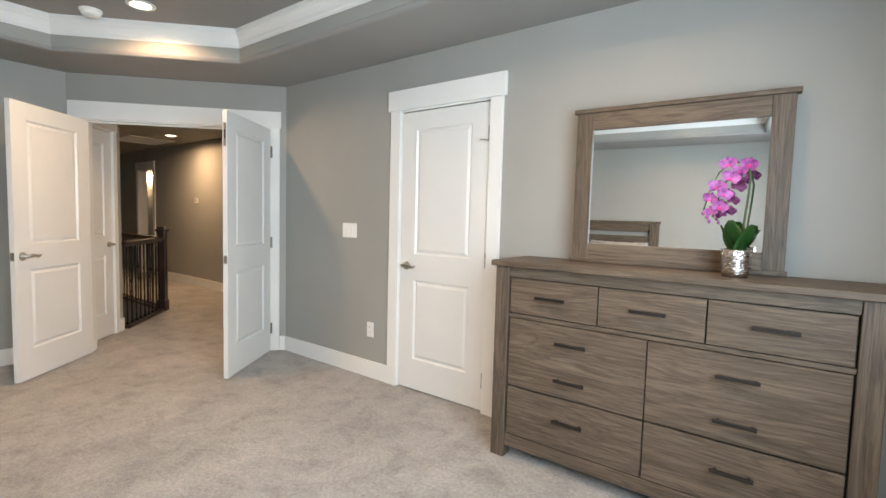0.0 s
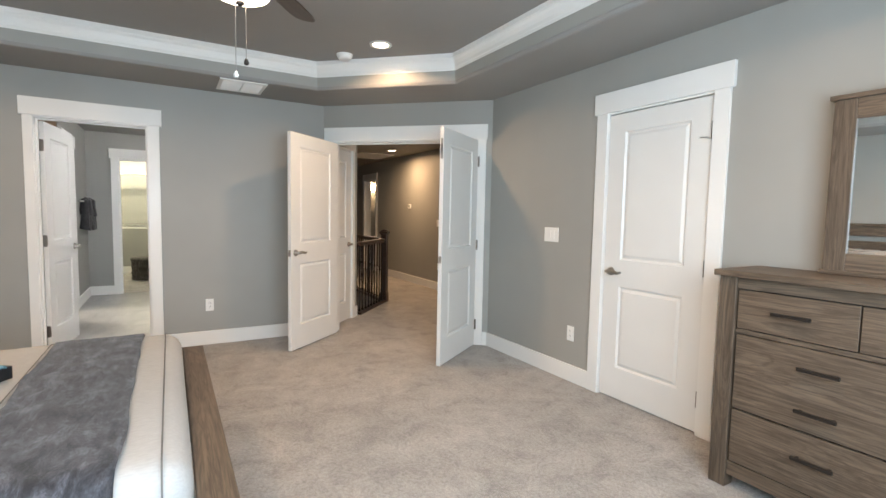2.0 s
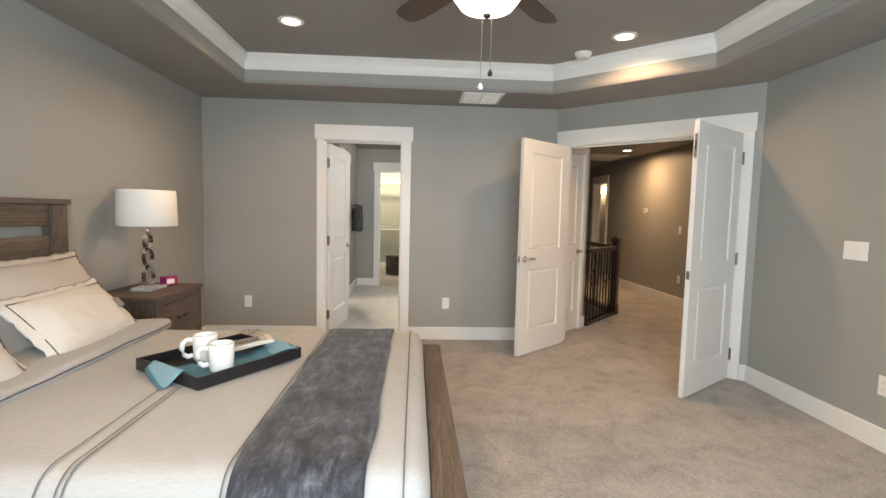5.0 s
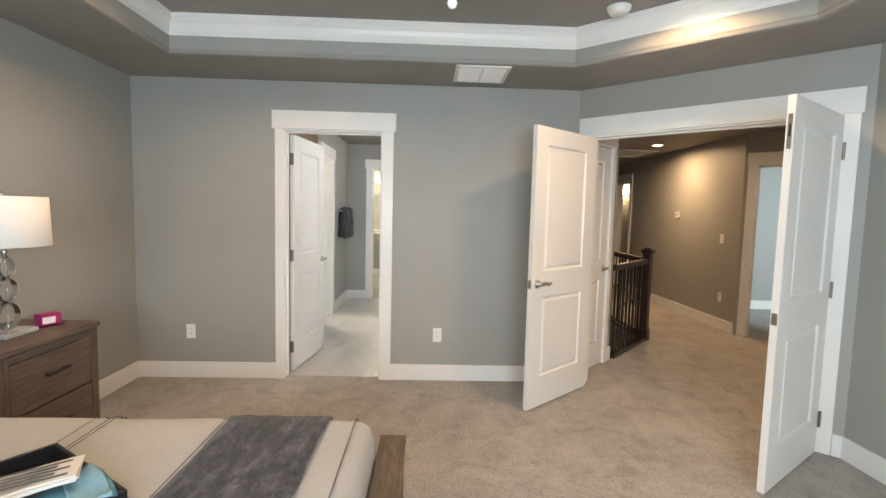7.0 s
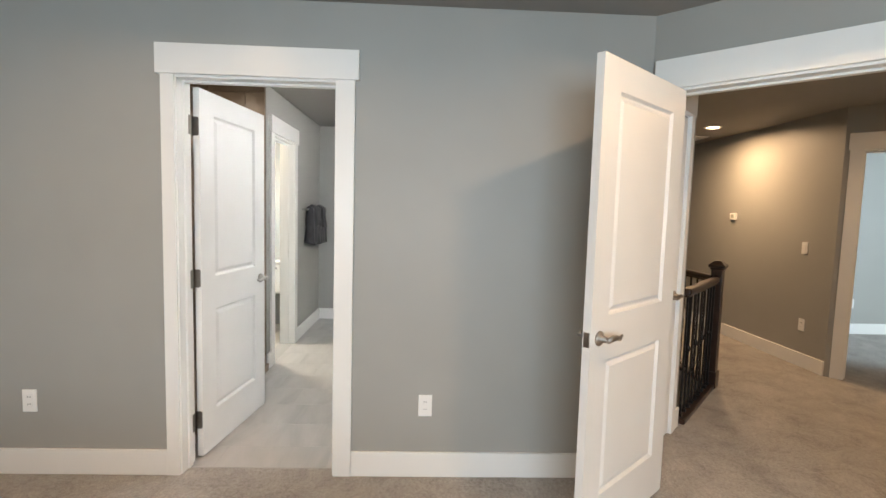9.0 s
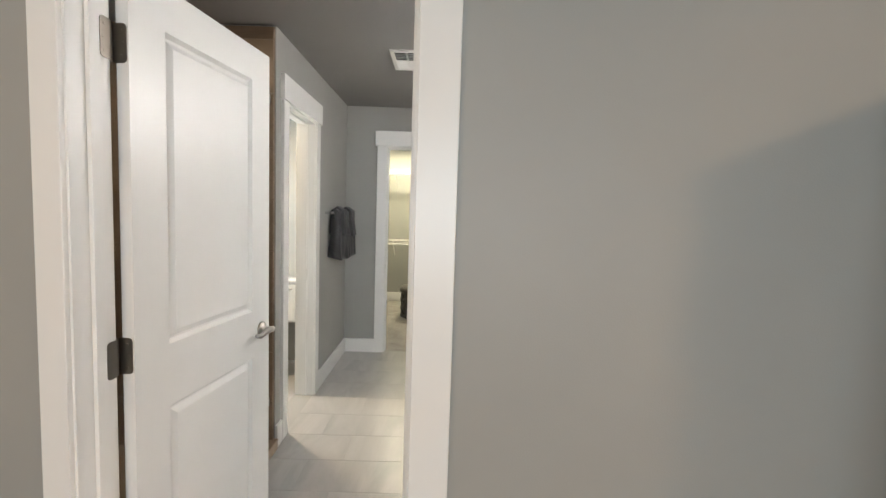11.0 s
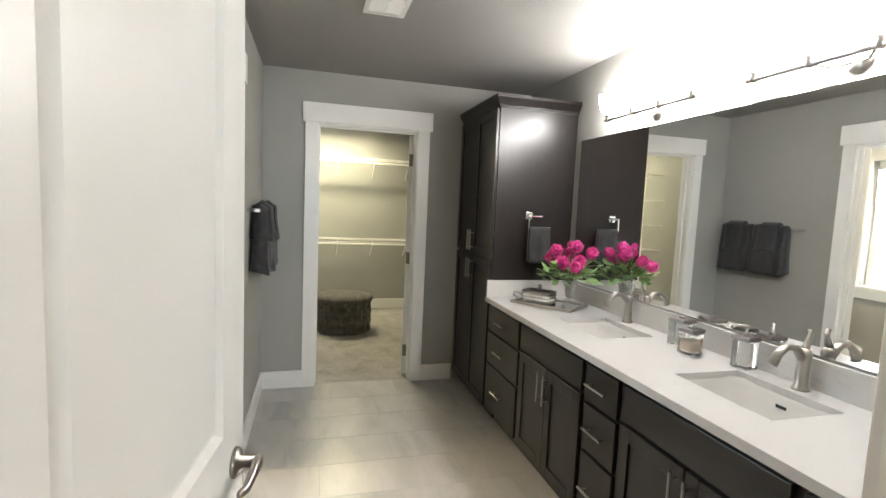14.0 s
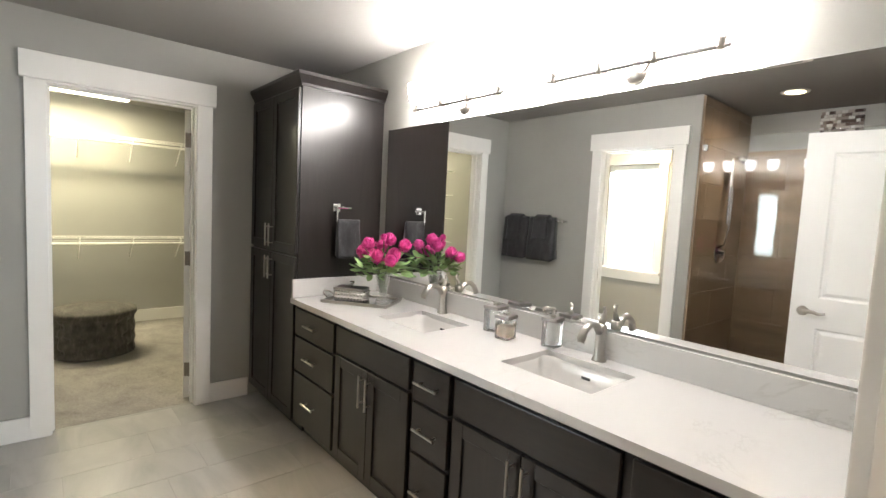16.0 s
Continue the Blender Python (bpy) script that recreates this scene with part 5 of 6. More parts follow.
part("edge_pull", box(0.004, 0.0055, -0.012, 0.012, 0.90, 0.98, 0.002), M_NICKEL, pk, "nickel edge pull")

# shower
def tiled(name, m, length, height, tw, th, label, mat):
    """A tiled face in a wall's frame: backing plus single tiles."""
    b = tagged(part(name, box(0, length, -0.012, -0.002, 0, height, 0), M_SHGROUT, m=m), label, "tiled wall", kind="structure")
    return b, tw, th, length, height, mat


wall("wall_shower_south", (BW, -2.24), (SH, -2.24), 0.12)
wall("wall_shower_east", (BW, BS), (BW, -2.24), 0.05)
SHTILES = [tiled("shower_wall_south", frame_at((BW, -2.24), (SH, -2.24)), BW - SH, 2.12, 0.59, 0.295, "brown stone look shower wall tiles", M_SHTILE),
           tiled("shower_wall_west", frame_at((SH, -2.24), (SH, BS - 0.005)), 1.045, 2.43, 0.59, 0.295, "brown stone look shower wall tiles", M_SHTILE)]
mo = bmesh.new()
for r in range(96):
    x = -0.03 * (r % 2)
    while x < 0.28:
        w = random.choice((0.025, 0.04, 0.055))
        a, b = max(0, x), min(0.28, x + w)
        if b - a > 0.006:
            add_box(mo, a + 0.001, b - 0.001, -0.021 - random.uniform(0, 0.002), -0.012, 0.01 + r * 0.025, 0.033 + r * 0.025, 0)
        x += w
tagged(part("mosaic_band", mo, M_MOSAIC, m=frame_at((BW, -2.24), (SH, -2.24)) @ pose(0.70, -0.012, 0)), "vertical band of small glass mosaic tiles in the shower", "mosaic", kind="stuff")
gl = thing("shower_glass", "clear frameless shower glass panel with chrome clips", "shower screen", pose(0, BS - 0.03, 0))
part("pane", box(SH + 0.01, SH + 0.80, -0.005, 0.005, 0.06, 2.10, 0.001), M_GLASS, gl)
part("pane", box(SH + 0.806, BW - 0.02, -0.005, 0.005, 0.06, 2.10, 0.001), M_GLASS, gl, "clear glass shower door")
for z in (0.3, 2.03):
    part("clip", box(SH, SH + 0.055, -0.014, 0.014, z - 0.025, z + 0.025, 0.003), M_CHROME, gl, "chrome glass clip")
part("door_pull", tube([(SH + 0.87, -0.05, 0.95), (SH + 0.87, -0.05, 1.2)], 0.01, 10), M_CHROME, gl)
part("curb", box(SH, BW, -0.06, 0.05, -0.004, 0.06, 0.004), M_SHTILE, gl, "brown tiled curb")
sv = thing("shower_mixer", "chrome shower valve with lever and hand shower on a hose", "shower valve", pose(SH, -1.72, 0))
part("plate", lathe([(0, 0), (0.085, 0), (0.08, 0.008), (0.03, 0.012), (0.028, 0.05), (0, 0.05)], 24, m=pose(0.022, 0, 1.2, 0, 90, 0)), M_CHROME, sv, smooth=True)
part("lever", tube([(0.07, 0, 1.2), (0.085, 0.05, 1.17), (0.09, 0.09, 1.15)], 0.008, 8), M_CHROME, sv)
part("slide_bar", tube([(0.07, 0, 1.45), (0.07, 0, 2.0)], 0.01, 10), M_CHROME, sv)
part("hose", tube([(0.07, 0.01, 1.95), (0.11, 0.06, 1.7), (0.12, 0.09, 1.45), (0.09, 0.07, 1.28), (0.03, 0.03, 1.25)], 0.008, 8), M_CHROME, sv, smooth=True)
part("shower_head", lathe([(0, 0), (0.05, 0.0), (0.055, 0.012), (0.02, 0.04), (0, 0.05)], 20, m=pose(0.13, 0.02, 1.97, 0, 30, 0)), M_CHROME, sv, smooth=True)

# ---- tall linen cabinet ----
TX0, TX1, TYF = BX + 0.012, -7.488, 0.345
tc = thing("linen_cabinet", "tall espresso wood linen cabinet with four shaker doors", "cabinet")
part("body", box(TX0, TX1, TYF + 0.02, BN - 0.002, 0.09, 2.155, 0.002), M_ESP, tc)
part("toe_kick", box(TX0, TX1 - 0.01, TYF + 0.08, BN - 0.002, 0.0, 0.09, 0), M_ESP, tc)
bm = bmesh.new()
cp = [(0.0, 2.14), (0.008, 2.14), (0.012, 2.155), (0.024, 2.175), (0.036, 2.195), (0.04, 2.20), (0.04, 2.22), (0.0, 2.22)]
rows = []
for d, z in cp:
    rows.append([bm.verts.new(p) for p in ((TX0, TYF + 0.02 - d, z), (TX1 + d, TYF + 0.02 - d, z), (TX1 + d, BN - 0.002, z))])
for a, b in zip(rows, rows[1:]):
    for i in range(2):
        bm.faces.new((a[i], a[i + 1], b[i + 1], b[i]))
part("crown", bm, M_ESPX, tc, "stepped dark crown")
part("crown_top", box(TX0, TX1 + 0.03, TYF - 0.01, BN - 0.002, 2.19, 2.216, 0), M_ESPX, tc)


def shaker(parent, x0, x1, y, z0, z1, handle=None, mat=None, name="door"):
    """A shaker front: frame boards round a sunk panel, facing -y."""
    mat = mat or M_ESP
    s = 0.055
    bm = bmesh.new()
    for a, b, c, d in ((x0, x0 + s, z0, z1), (x1 - s, x1, z0, z1), (x0 + s, x1 - s, z0, z0 + s), (x0 + s, x1 - s, z1 - s, z1)):
        add_box(bm, a, b, y, y + 0.019, c, d, 0.0015, 1)
    add_box(bm, x0 + s, x1 - s, y + 0.009, y + 0.016, z0 + s, z1 - s)
    d = part(name, bm, mat, parent)
    if handle:
        hx, hz, hl, vertical = handle
        a, b = ((hx, y - 0.03, hz - hl / 2), (hx, y - 0.03, hz + hl / 2)) if vertical else ((hx - hl / 2, y - 0.03, hz), (hx + hl / 2, y - 0.03, hz))
        h = part("handle", tube([a, b], 0.0058, 10), M_NICKEL, d, "brushed nickel bar pull")
        for t in (0.15, 0.85):
            p = Vector(a).lerp(Vector(b), t)
            part("post", tube([p, p + Vector((0, 0.03, 0))], 0.004, 8), M_NICKEL, h)
    return d


xm = (TX0 + TX1) / 2
for z0, z1, hz in ((1.135, 2.13, 1.23), (0.10, 1.115, 1.015)):
    shaker(tc, TX0 + 0.012, xm - 0.002, TYF, z0, z1, (xm - 0.03, hz, 0.15, True))
    shaker(tc, xm + 0.002, TX1 - 0.006, TYF, z0, z1, (xm + 0.03, hz, 0.15, True))

rg = thing("towel_ring", "square chrome towel holder on the cabinet side", "towel ring", pose(TX1, 0.61, 1.43))
part("rose", box(0, 0.012, -0.025, 0.025, -0.025, 0.025, 0.003), M_CHROME, rg)
part("arm", tube([(0.012, 0, 0), (0.055, 0, 0)], 0.008, 8), M_CHROME, rg)
part("bar", tube([(0.055, -0.02, 0), (0.055, 0.075, 0)], 0.006, 8), M_CHROME, rg)
part("drop", box(0.05, 0.06, -0.026, -0.014, -0.09, 0.006, 0.002), M_CHROME, rg)
part("lower_bar", tube([(0.055, -0.02, -0.085), (0.055, 0.13, -0.085)], 0.005, 8), M_CHROME, rg)


def hanging(w, drop, t, seed):
    """A towel hanging folded over a bar along y, its middle at the origin."""
    bm = bmesh.new()
    rows = []
    n, m = 14, 26
    for j in range(m + 1):
        s = (j / m - 0.5) * 2
        row = []
        for i in range(n + 1):
            y = (i / n - 0.5) * w
            wob = 0.015 * noise.noise(Vector((y * 13, s * 1.5, seed))) + 0.004 * noise.noise(Vector((y * 40, s * 2, seed)))
            if abs(s) < 0.1:
                a = s / 0.1 * math.pi / 2
                p = (t * math.sin(a), y, t * math.cos(a))
            else:
                d = (abs(s) - 0.1) / 0.9 * drop * (1 if s > 0 else 0.93)
                p = (math.copysign(t + 0.02 * min(1, d * 4), s) + wob * (1 + d * 3), y * (1 - 0.08 * d), -d)
            row.append(bm.verts.new(p))
        rows.append(row)
    for a, b in zip(rows, rows[1:]):
        for i in range(n):
            bm.faces.new((a[i], a[i + 1], b[i + 1], b[i]))
    for i in range(n):
        bm.faces.new((rows[0][i], rows[0][i + 1], rows[-1][i + 1], rows[-1][i]))
    for i in (0, n):
        for j in range(m // 2):
            q = [rows[j][i], rows[j + 1][i], rows[m - j - 1][i], rows[m - j][i]]
            bm.faces.new(list(dict.fromkeys(q)))
    return bm


tagged(part("hand_towel", hanging(0.155, 0.235, 0.012, 3.3), M_TOWEL, m=pose(TX1 + 0.055, 0.672, 1.347), smooth=True), "dark grey hand towel hanging from the chrome holder", "towel")
tb = thing("towel_bar", "chrome towel bar on the bathroom wall", "towel bar", pose(0, BS, 1.40))
part("bar", tube([(-8.2, 0.065, 0), (-7.45, 0.065, 0)], 0.008, 10), M_CHROME, tb)
for x in (-8.19, -7.46):
    part("bracket", box(x - 0.012, x + 0.012, 0, 0.075, -0.012, 0.012, 0.004), M_CHROME, tb)
for x, w, t, dp, lab in ((-8.02, 0.30, 0.034, 0.40, "large charcoal bath towel folded over the bar"), (-7.69, 0.30, 0.034, 0.40, "large charcoal bath towel folded over the bar"),
                         (-8.03, 0.17, 0.058, 0.21, "small charcoal hand towel folded over the bath towel"), (-7.69, 0.16, 0.058, 0.19, "small charcoal hand towel folded over the bath towel")):
    tagged(part("bath_towel" if w > 0.2 else "hand_towel", hanging(w, dp, t, x * 7), M_TOWEL, m=pose(x, BS + 0.065, 1.40, 0, 0, 90), smooth=True), lab, "towel", "towels on the bar")

# ---- vanity ----
VX0, VX1, VY, CT = TX1, BW - 0.02, 0.348, 0.872
def cabinet_unit(x0, x1, label, fronts):
    t = thing("vanity_cabinet", label, "cabinet", group="vanity cabinets")
    for a, c in ((x0, x0 + 0.016), (x1 - 0.016, x1)):
        part("side_panel", box(a, c, VY + 0.03, BN - 0.002, 0.10, 0.838, 0), M_ESP, t)
    part("bottom_panel", box(x0 + 0.016, x1 - 0.016, VY + 0.03, BN - 0.002, 0.10, 0.116, 0), M_ESP, t)
    part("face_frame", box(x0, x1, VY + 0.02, VY + 0.03, 0.10, 0.838, 0), M_ESP, t)
    part("toe_kick", box(x0, x1, VY + 0.085, VY + 0.1, 0, 0.10, 0), M_ESPX, t)
    fronts(t)
    return t


def drawer_bank(x0, x1):
    def fr(t):
        for z0, z1 in ((0.655, 0.815), (0.435, 0.64), (0.115, 0.42)):
            d = part("drawer", box(x0 + 0.018, x1 - 0.012, VY, VY + 0.019, z0, z1, 0.003), M_ESPX, t)
            xm, zm = (x0 + x1) / 2, z0 + (z1 - z0) * 0.52
            h = part("handle", tube([(xm - 0.07, VY - 0.03, zm), (xm + 0.07, VY - 0.03, zm)], 0.0058, 10), M_NICKEL, d, "brushed nickel bar pull")
            for s in (-0.048, 0.048):
                part("post", tube([(xm + s, VY, zm), (xm + s, VY - 0.03, zm)], 0.004, 8), M_NICKEL, h)
    return cabinet_unit(x0, x1, "espresso wood vanity drawer unit with three drawers", fr)


def sink_base(x0, x1):
    def fr(t):
        part("false_front", box(x0 + 0.016, x1 - 0.016, VY, VY + 0.019, 0.675, 0.815, 0.003), M_ESPX, t)
        xm = (x0 + x1) / 2
        shaker(t, x0 + 0.016, xm - 0.002, VY, 0.115, 0.66, (xm - 0.03, 0.56, 0.16, True))
        shaker(t, xm + 0.002, x1 - 0.016, VY, 0.115, 0.66, (xm + 0.03, 0.56, 0.16, True))
    return cabinet_unit(x0, x1, "espresso wood sink cabinet with two shaker doors", fr)


drawer_bank(VX0, -6.965)
sink_base(-6.965, -6.288)
drawer_bank(-6.288, -6.033)
sink_base(-6.033, -5.33)
drawer_bank(-5.33, VX1)

SINKS = [(-6.63, 0.672), (-5.75, 0.672)]
SW2, SD2 = 0.20, 0.150
ctp = thing("vanity_worktop", "white quartz worktop with grey veins and backsplash", "countertop")
bm = bmesh.new()
xs = [VX0 + 0.001]
for sx, sy in SINKS:
    xs += [sx - SW2, sx + SW2]
xs.append(VX1)
ys = [VY - 0.025, 0.672 - SD2, 0.672 + SD2, BN - 0.001]
for i in range(len(xs) - 1):
    for j in range(3):
        if j == 1 and i in (1, 3):
            continue
        add_box(bm, xs[i], xs[i + 1], ys[j], ys[j + 1], 0.84, CT)
bmesh.ops.remove_doubles(bm, verts=bm.verts, dist=1e-5)
bmesh.ops.delete(bm, geom=[f for f in bm.faces if any(sum(1 for e in f.edges if len(e.link_faces) > 2) >= 4 for _ in (0,)) and abs(f.normal.z) < 0.5 and all(len(e.link_faces) > 2 for e in f.edges)], context="FACES_ONLY")
part("slab", bm, M_QUARTZ, ctp)
part("backsplash", box(VX0 + 0.001, VX1, BN - 0.021, BN - 0.001, CT + 0.0005, 0.985, 0.002), M_QUARTZ, ctp)
part("side_splash", box(VX0 + 0.001, VX0 + 0.021, VY - 0.02, BN - 0.022, CT + 0.0005, 0.985, 0.002), M_QUARTZ, ctp)

for sx, sy in SINKS:
    t = thing("undermount_sink", "white rectangular undermount sink with chrome drain", "sink", pose(sx, sy, 0), group="vanity sinks")
    bm = bmesh.new()
    loops = [(SW2 + 0.004, SD2 + 0.004, 0.852), (SW2 - 0.008, SD2 - 0.008, 0.83), (SW2 - 0.02, SD2 - 0.02, 0.75), (SW2 - 0.045, SD2 - 0.045, 0.728), (0.03, 0.03, 0.72)]
    rows = []
    for a, b, z in loops:
        row = []
        for k in range(32):
            th = (k + 0.5) / 32 * math.tau
            c, s_ = math.cos(th), math.sin(th)
            q = (abs(c) ** 8 + abs(s_) ** 8) ** (-1 / 8)
            row.append(bm.verts.new((a * c * q, b * s_ * q, z)))
        rows.append(row)
    for a, b in zip(rows, rows[1:]):
        for k in range(32):
            bm.faces.new((a[k], a[(k + 1) % 32], b[(k + 1) % 32], b[k]))
    bm.faces.new(rows[-1])
    part("basin", bm, M_SINKSHADE, t, smooth=True)
    part("drain", lathe([(0, 0.7235), (0.02, 0.7235), (0.026, 0.721)], 20), M_CHROME, t)
    part("overflow", box(-0.02, 0.02, SD2 - 0.013, SD2 - 0.0095, 0.80, 0.812, 0.001), M_DARKSLOT, t)
    f = thing("faucet", "brushed nickel single lever faucet on the worktop", "faucet", pose(sx + (0.01 if sx > -6 else -0.09), 0.88, CT), group="vanity faucets")
    part("base", lathe([(0, 0), (0.03, 0), (0.028, 0.008), (0.022, 0.02), (0.02, 0.09), (0.024, 0.13), (0.02, 0.15), (0, 0.152)], 20), M_NICKEL, f, smooth=True)
    part("spout", tube([(0, -0.005, 0.11), (0, -0.045, 0.155), (0, -0.09, 0.16), (0, -0.125, 0.135), (0, -0.14, 0.105), (0, -0.143, 0.095)], [0.017, 0.017, 0.016, 0.016, 0.018, 0.02], 12, flat=0.85), M_NICKEL, f, smooth=True)
    part("lever", tube([(0, 0.0, 0.15), (0, 0.012, 0.175), (0, 0.02, 0.2), (0, 0.012, 0.218)], [0.016, 0.013, 0.011, 0.009], 10, flat=0.6), M_NICKEL, f, smooth=True)

vm = tagged(part("vanity_mirror", box(VX0 + 0.07, VX1 - 0.05, BN - 0.007, BN - 0.001, 0.996, 1.955, 0.001), M_MIRROR), "wide frameless mirror above the vanity", "mirror")

for x0, x1 in ((-7.045, -6.335), (-6.075, -5.352)):
    xm = (x0 + x1) / 2
    t = thing("vanity_light", "brushed nickel bar light with four glowing glass shades", "wall light", pose(xm, BN, 2.025), group="vanity lights")
    part("wall_plate", lathe([(0, 0), (0.045, 0), (0.042, 0.006), (0, 0.009)], 24, m=pose(0, 0, -0.005, 90, 0, 0)), M_NICKEL, t, smooth=True)
    part("bar", tube([(x0 - xm, -0.085, 0), (x1 - xm, -0.085, 0)], 0.0085, 10), M_BAR, t)
    for s in (-1, 1):
        part("bracket", tube([(0.02 * s, -0.012, -0.01), (0.06 * s, -0.05, -0.02), (0.10 * s, -0.085, 0)], 0.005, 8), M_NICKEL, t)
    for i in range(4):
        x = (x0 - xm) + 0.03 + i * (x1 - x0 - 0.06) / 3
        part("cup", lathe([(0, -0.012), (0.012, -0.01), (0.016, 0.0), (0.012, 0.018), (0.022, 0.03), (0, 0.03)], 14, at=(x, -0.085, 0)), M_NICKEL, t, smooth=True)
        part("glass_shade", lathe([(0.02, 0.03), (0.04, 0.045), (0.052, 0.085), (0.058, 0.14), (0.054, 0.142), (0, 0.13)], 20, at=(x, -0.085, 0)), M_GLOBE, t, "glowing frosted glass shade", True)

# ---- things on the worktop ----
vt = thing("vanity_tray", "mirrored silver tray with loop handles on the worktop", "tray", pose(-7.19, 0.645, CT, 0, 0, 36))
part("plate", box(-0.20, 0.20, -0.13, 0.13, 0.002, 0.012, 0.003), M_CHROME, vt)
for s in (-1, 1):
    part("rim", box(-0.205, 0.205, s * 0.13 - 0.006, s * 0.13 + 0.006, 0.002, 0.02, 0.002), M_NICKEL, vt)
    part("rim", box(s * 0.2 - 0.006, s * 0.2 + 0.006, -0.124, 0.124, 0.002, 0.02, 0.002), M_NICKEL, vt)
    part("handle", tube([(s * 0.2, -0.05, 0.018), (s * 0.235, -0.04, 0.04), (s * 0.25, 0, 0.05), (s * 0.235, 0.04, 0.04), (s * 0.2, 0.05, 0.018)], 0.005, 8), M_NICKEL, vt, smooth=True)
jb = thing("jewel_box", "silver jewel box studded with crystals and a ball knob", "box", pose(-7.22, 0.59, CT + 0.0125, 0, 0, 38))
part("body", box(-0.09, 0.09, -0.055, 0.055, 0, 0.062, 0.003), M_CHROME, jb)
part("lid", box(-0.094, 0.094, -0.059, 0.059, 0.064, 0.078, 0.003), M_NICKEL, jb)
part("knob", lathe([(0, 0.078), (0.006, 0.08), (0.005, 0.088), (0.015, 0.1), (0.012, 0.112), (0, 0.116)], 16), M_CHROME, jb, smooth=True)
bm = bmesh.new()
for i in range(9):
    for j in range(3):
        bmesh.ops.create_icosphere(bm, subdivisions=1, radius=0.0095, matrix=pose(-0.08 + i * 0.02, -0.056, 0.012 + j * 0.02))
for i in range(5):
    for j in range(3):
        bmesh.ops.create_icosphere(bm, subdivisions=1, radius=0.0095, matrix=pose(0.091, -0.042 + i * 0.021, 0.012 + j * 0.02))
tagged(part("crystals", bm, M_CRYSTAL, jb, "rows of faceted crystals"), kind="stuff")

vs = thing("glass_vase", "flared clear glass vase half filled with water", "vase", pose(-7.11, 0.74, CT + 0.0125))
part("vessel", lathe([(0, 0), (0.045, 0), (0.046, 0.006), (0.028, 0.03), (0.026, 0.06), (0.04, 0.12), (0.055, 0.17), (0.052, 0.17), (0.037, 0.12), (0.022, 0.06), (0.02, 0.035), (0, 0.02)], 28), M_CLEAR, vs, smooth=True)
part("water", lathe([(0, 0.022), (0.0195, 0.036), (0.0215, 0.06), (0.03, 0.095), (0, 0.095)], 24), M_CLEAR, vs, "clear water", True)


def peony(at, r, m_tilt, parent):
    """A full round bloom: rings of overlapping petals wrapped round a ball, loose at the rim."""
    bm = bmesh.new()
    M = pose(*at) @ m_tilt
    for ring in range(9):
        lat = -60 + ring * 18
        n = max(4, round(13 * math.cos(radians(lat))))
        for k in range(n):
            a = 360 * k / n + ring * 29 + random.uniform(-8, 8)
            rr = r * (0.86 + random.uniform(-0.06, 0.10))
            P = M @ pose(0, 0, r * 0.55, 0, 0, a) @ pose(0, 0, 0, 0, -lat, 0) @ pose(rr, 0, -r * 0.14, random.uniform(-15, 15), -90 + random.uniform(18, 42), 0)
            add_petal(bm, P, r * random.uniform(0.40, 0.52), r * random.uniform(0.42, 0.56), -0.25, 4, 4)
    bmesh.ops.create_icosphere(bm, subdivisions=2, radius=r * 0.92, matrix=M @ pose(0, 0, r * 0.55))
    return part("bloom", bm, M_PEONY, parent, "hot pink double bloom", True)


fl = thing("peony_bouquet", "bouquet of hot pink double peonies with green leaves", "flowers", pose(-7.11, 0.74, CT + 0.0125))
for i, (x, y, z, r) in enumerate(((-0.13, -0.06, 0.29, 0.048), (-0.05, -0.07, 0.34, 0.05), (0.05, -0.08, 0.28, 0.05), (0.12, -0.02, 0.30, 0.046), (0.0, 0.03, 0.37, 0.048),
                                  (-0.10, 0.05, 0.33, 0.045), (0.09, 0.07, 0.345, 0.047), (-0.15, 0.0, 0.27, 0.046), (0.15, -0.06, 0.275, 0.045), (0.03, -0.03, 0.395, 0.026))):
    part("stem", tube([(x * 0.08, y * 0.08, 0.05), (x * 0.3, y * 0.3, 0.17), (x * 0.9, y * 0.9, z - 0.02)], 0.0035, 6), M_STEM, fl)
    peony((x, y, z - 0.02), r * 0.74, pose(0, 0, 0, math.degrees(-y * 5), math.degrees(x * 5), 0), fl)
bm = bmesh.new()
for i in range(110):
    a, rr = random.uniform(0, math.tau), random.uniform(0.04, 0.17)
    z = 0.17 + random.uniform(0.0, 0.11) - rr * 0.15
    add_petal(bm, pose(rr * 0.8 * math.cos(a), rr * math.sin(a), z, random.uniform(-40, 40), random.uniform(-40, 30), math.degrees(a) + random.uniform(-40, 40)), random.uniform(0.045, 0.08), random.uniform(0.028, 0.045), 0.2, 4, 2)
tagged(part("foliage", bm, M_LEAF2, fl, "many small green leaves", True), kind="stuff")


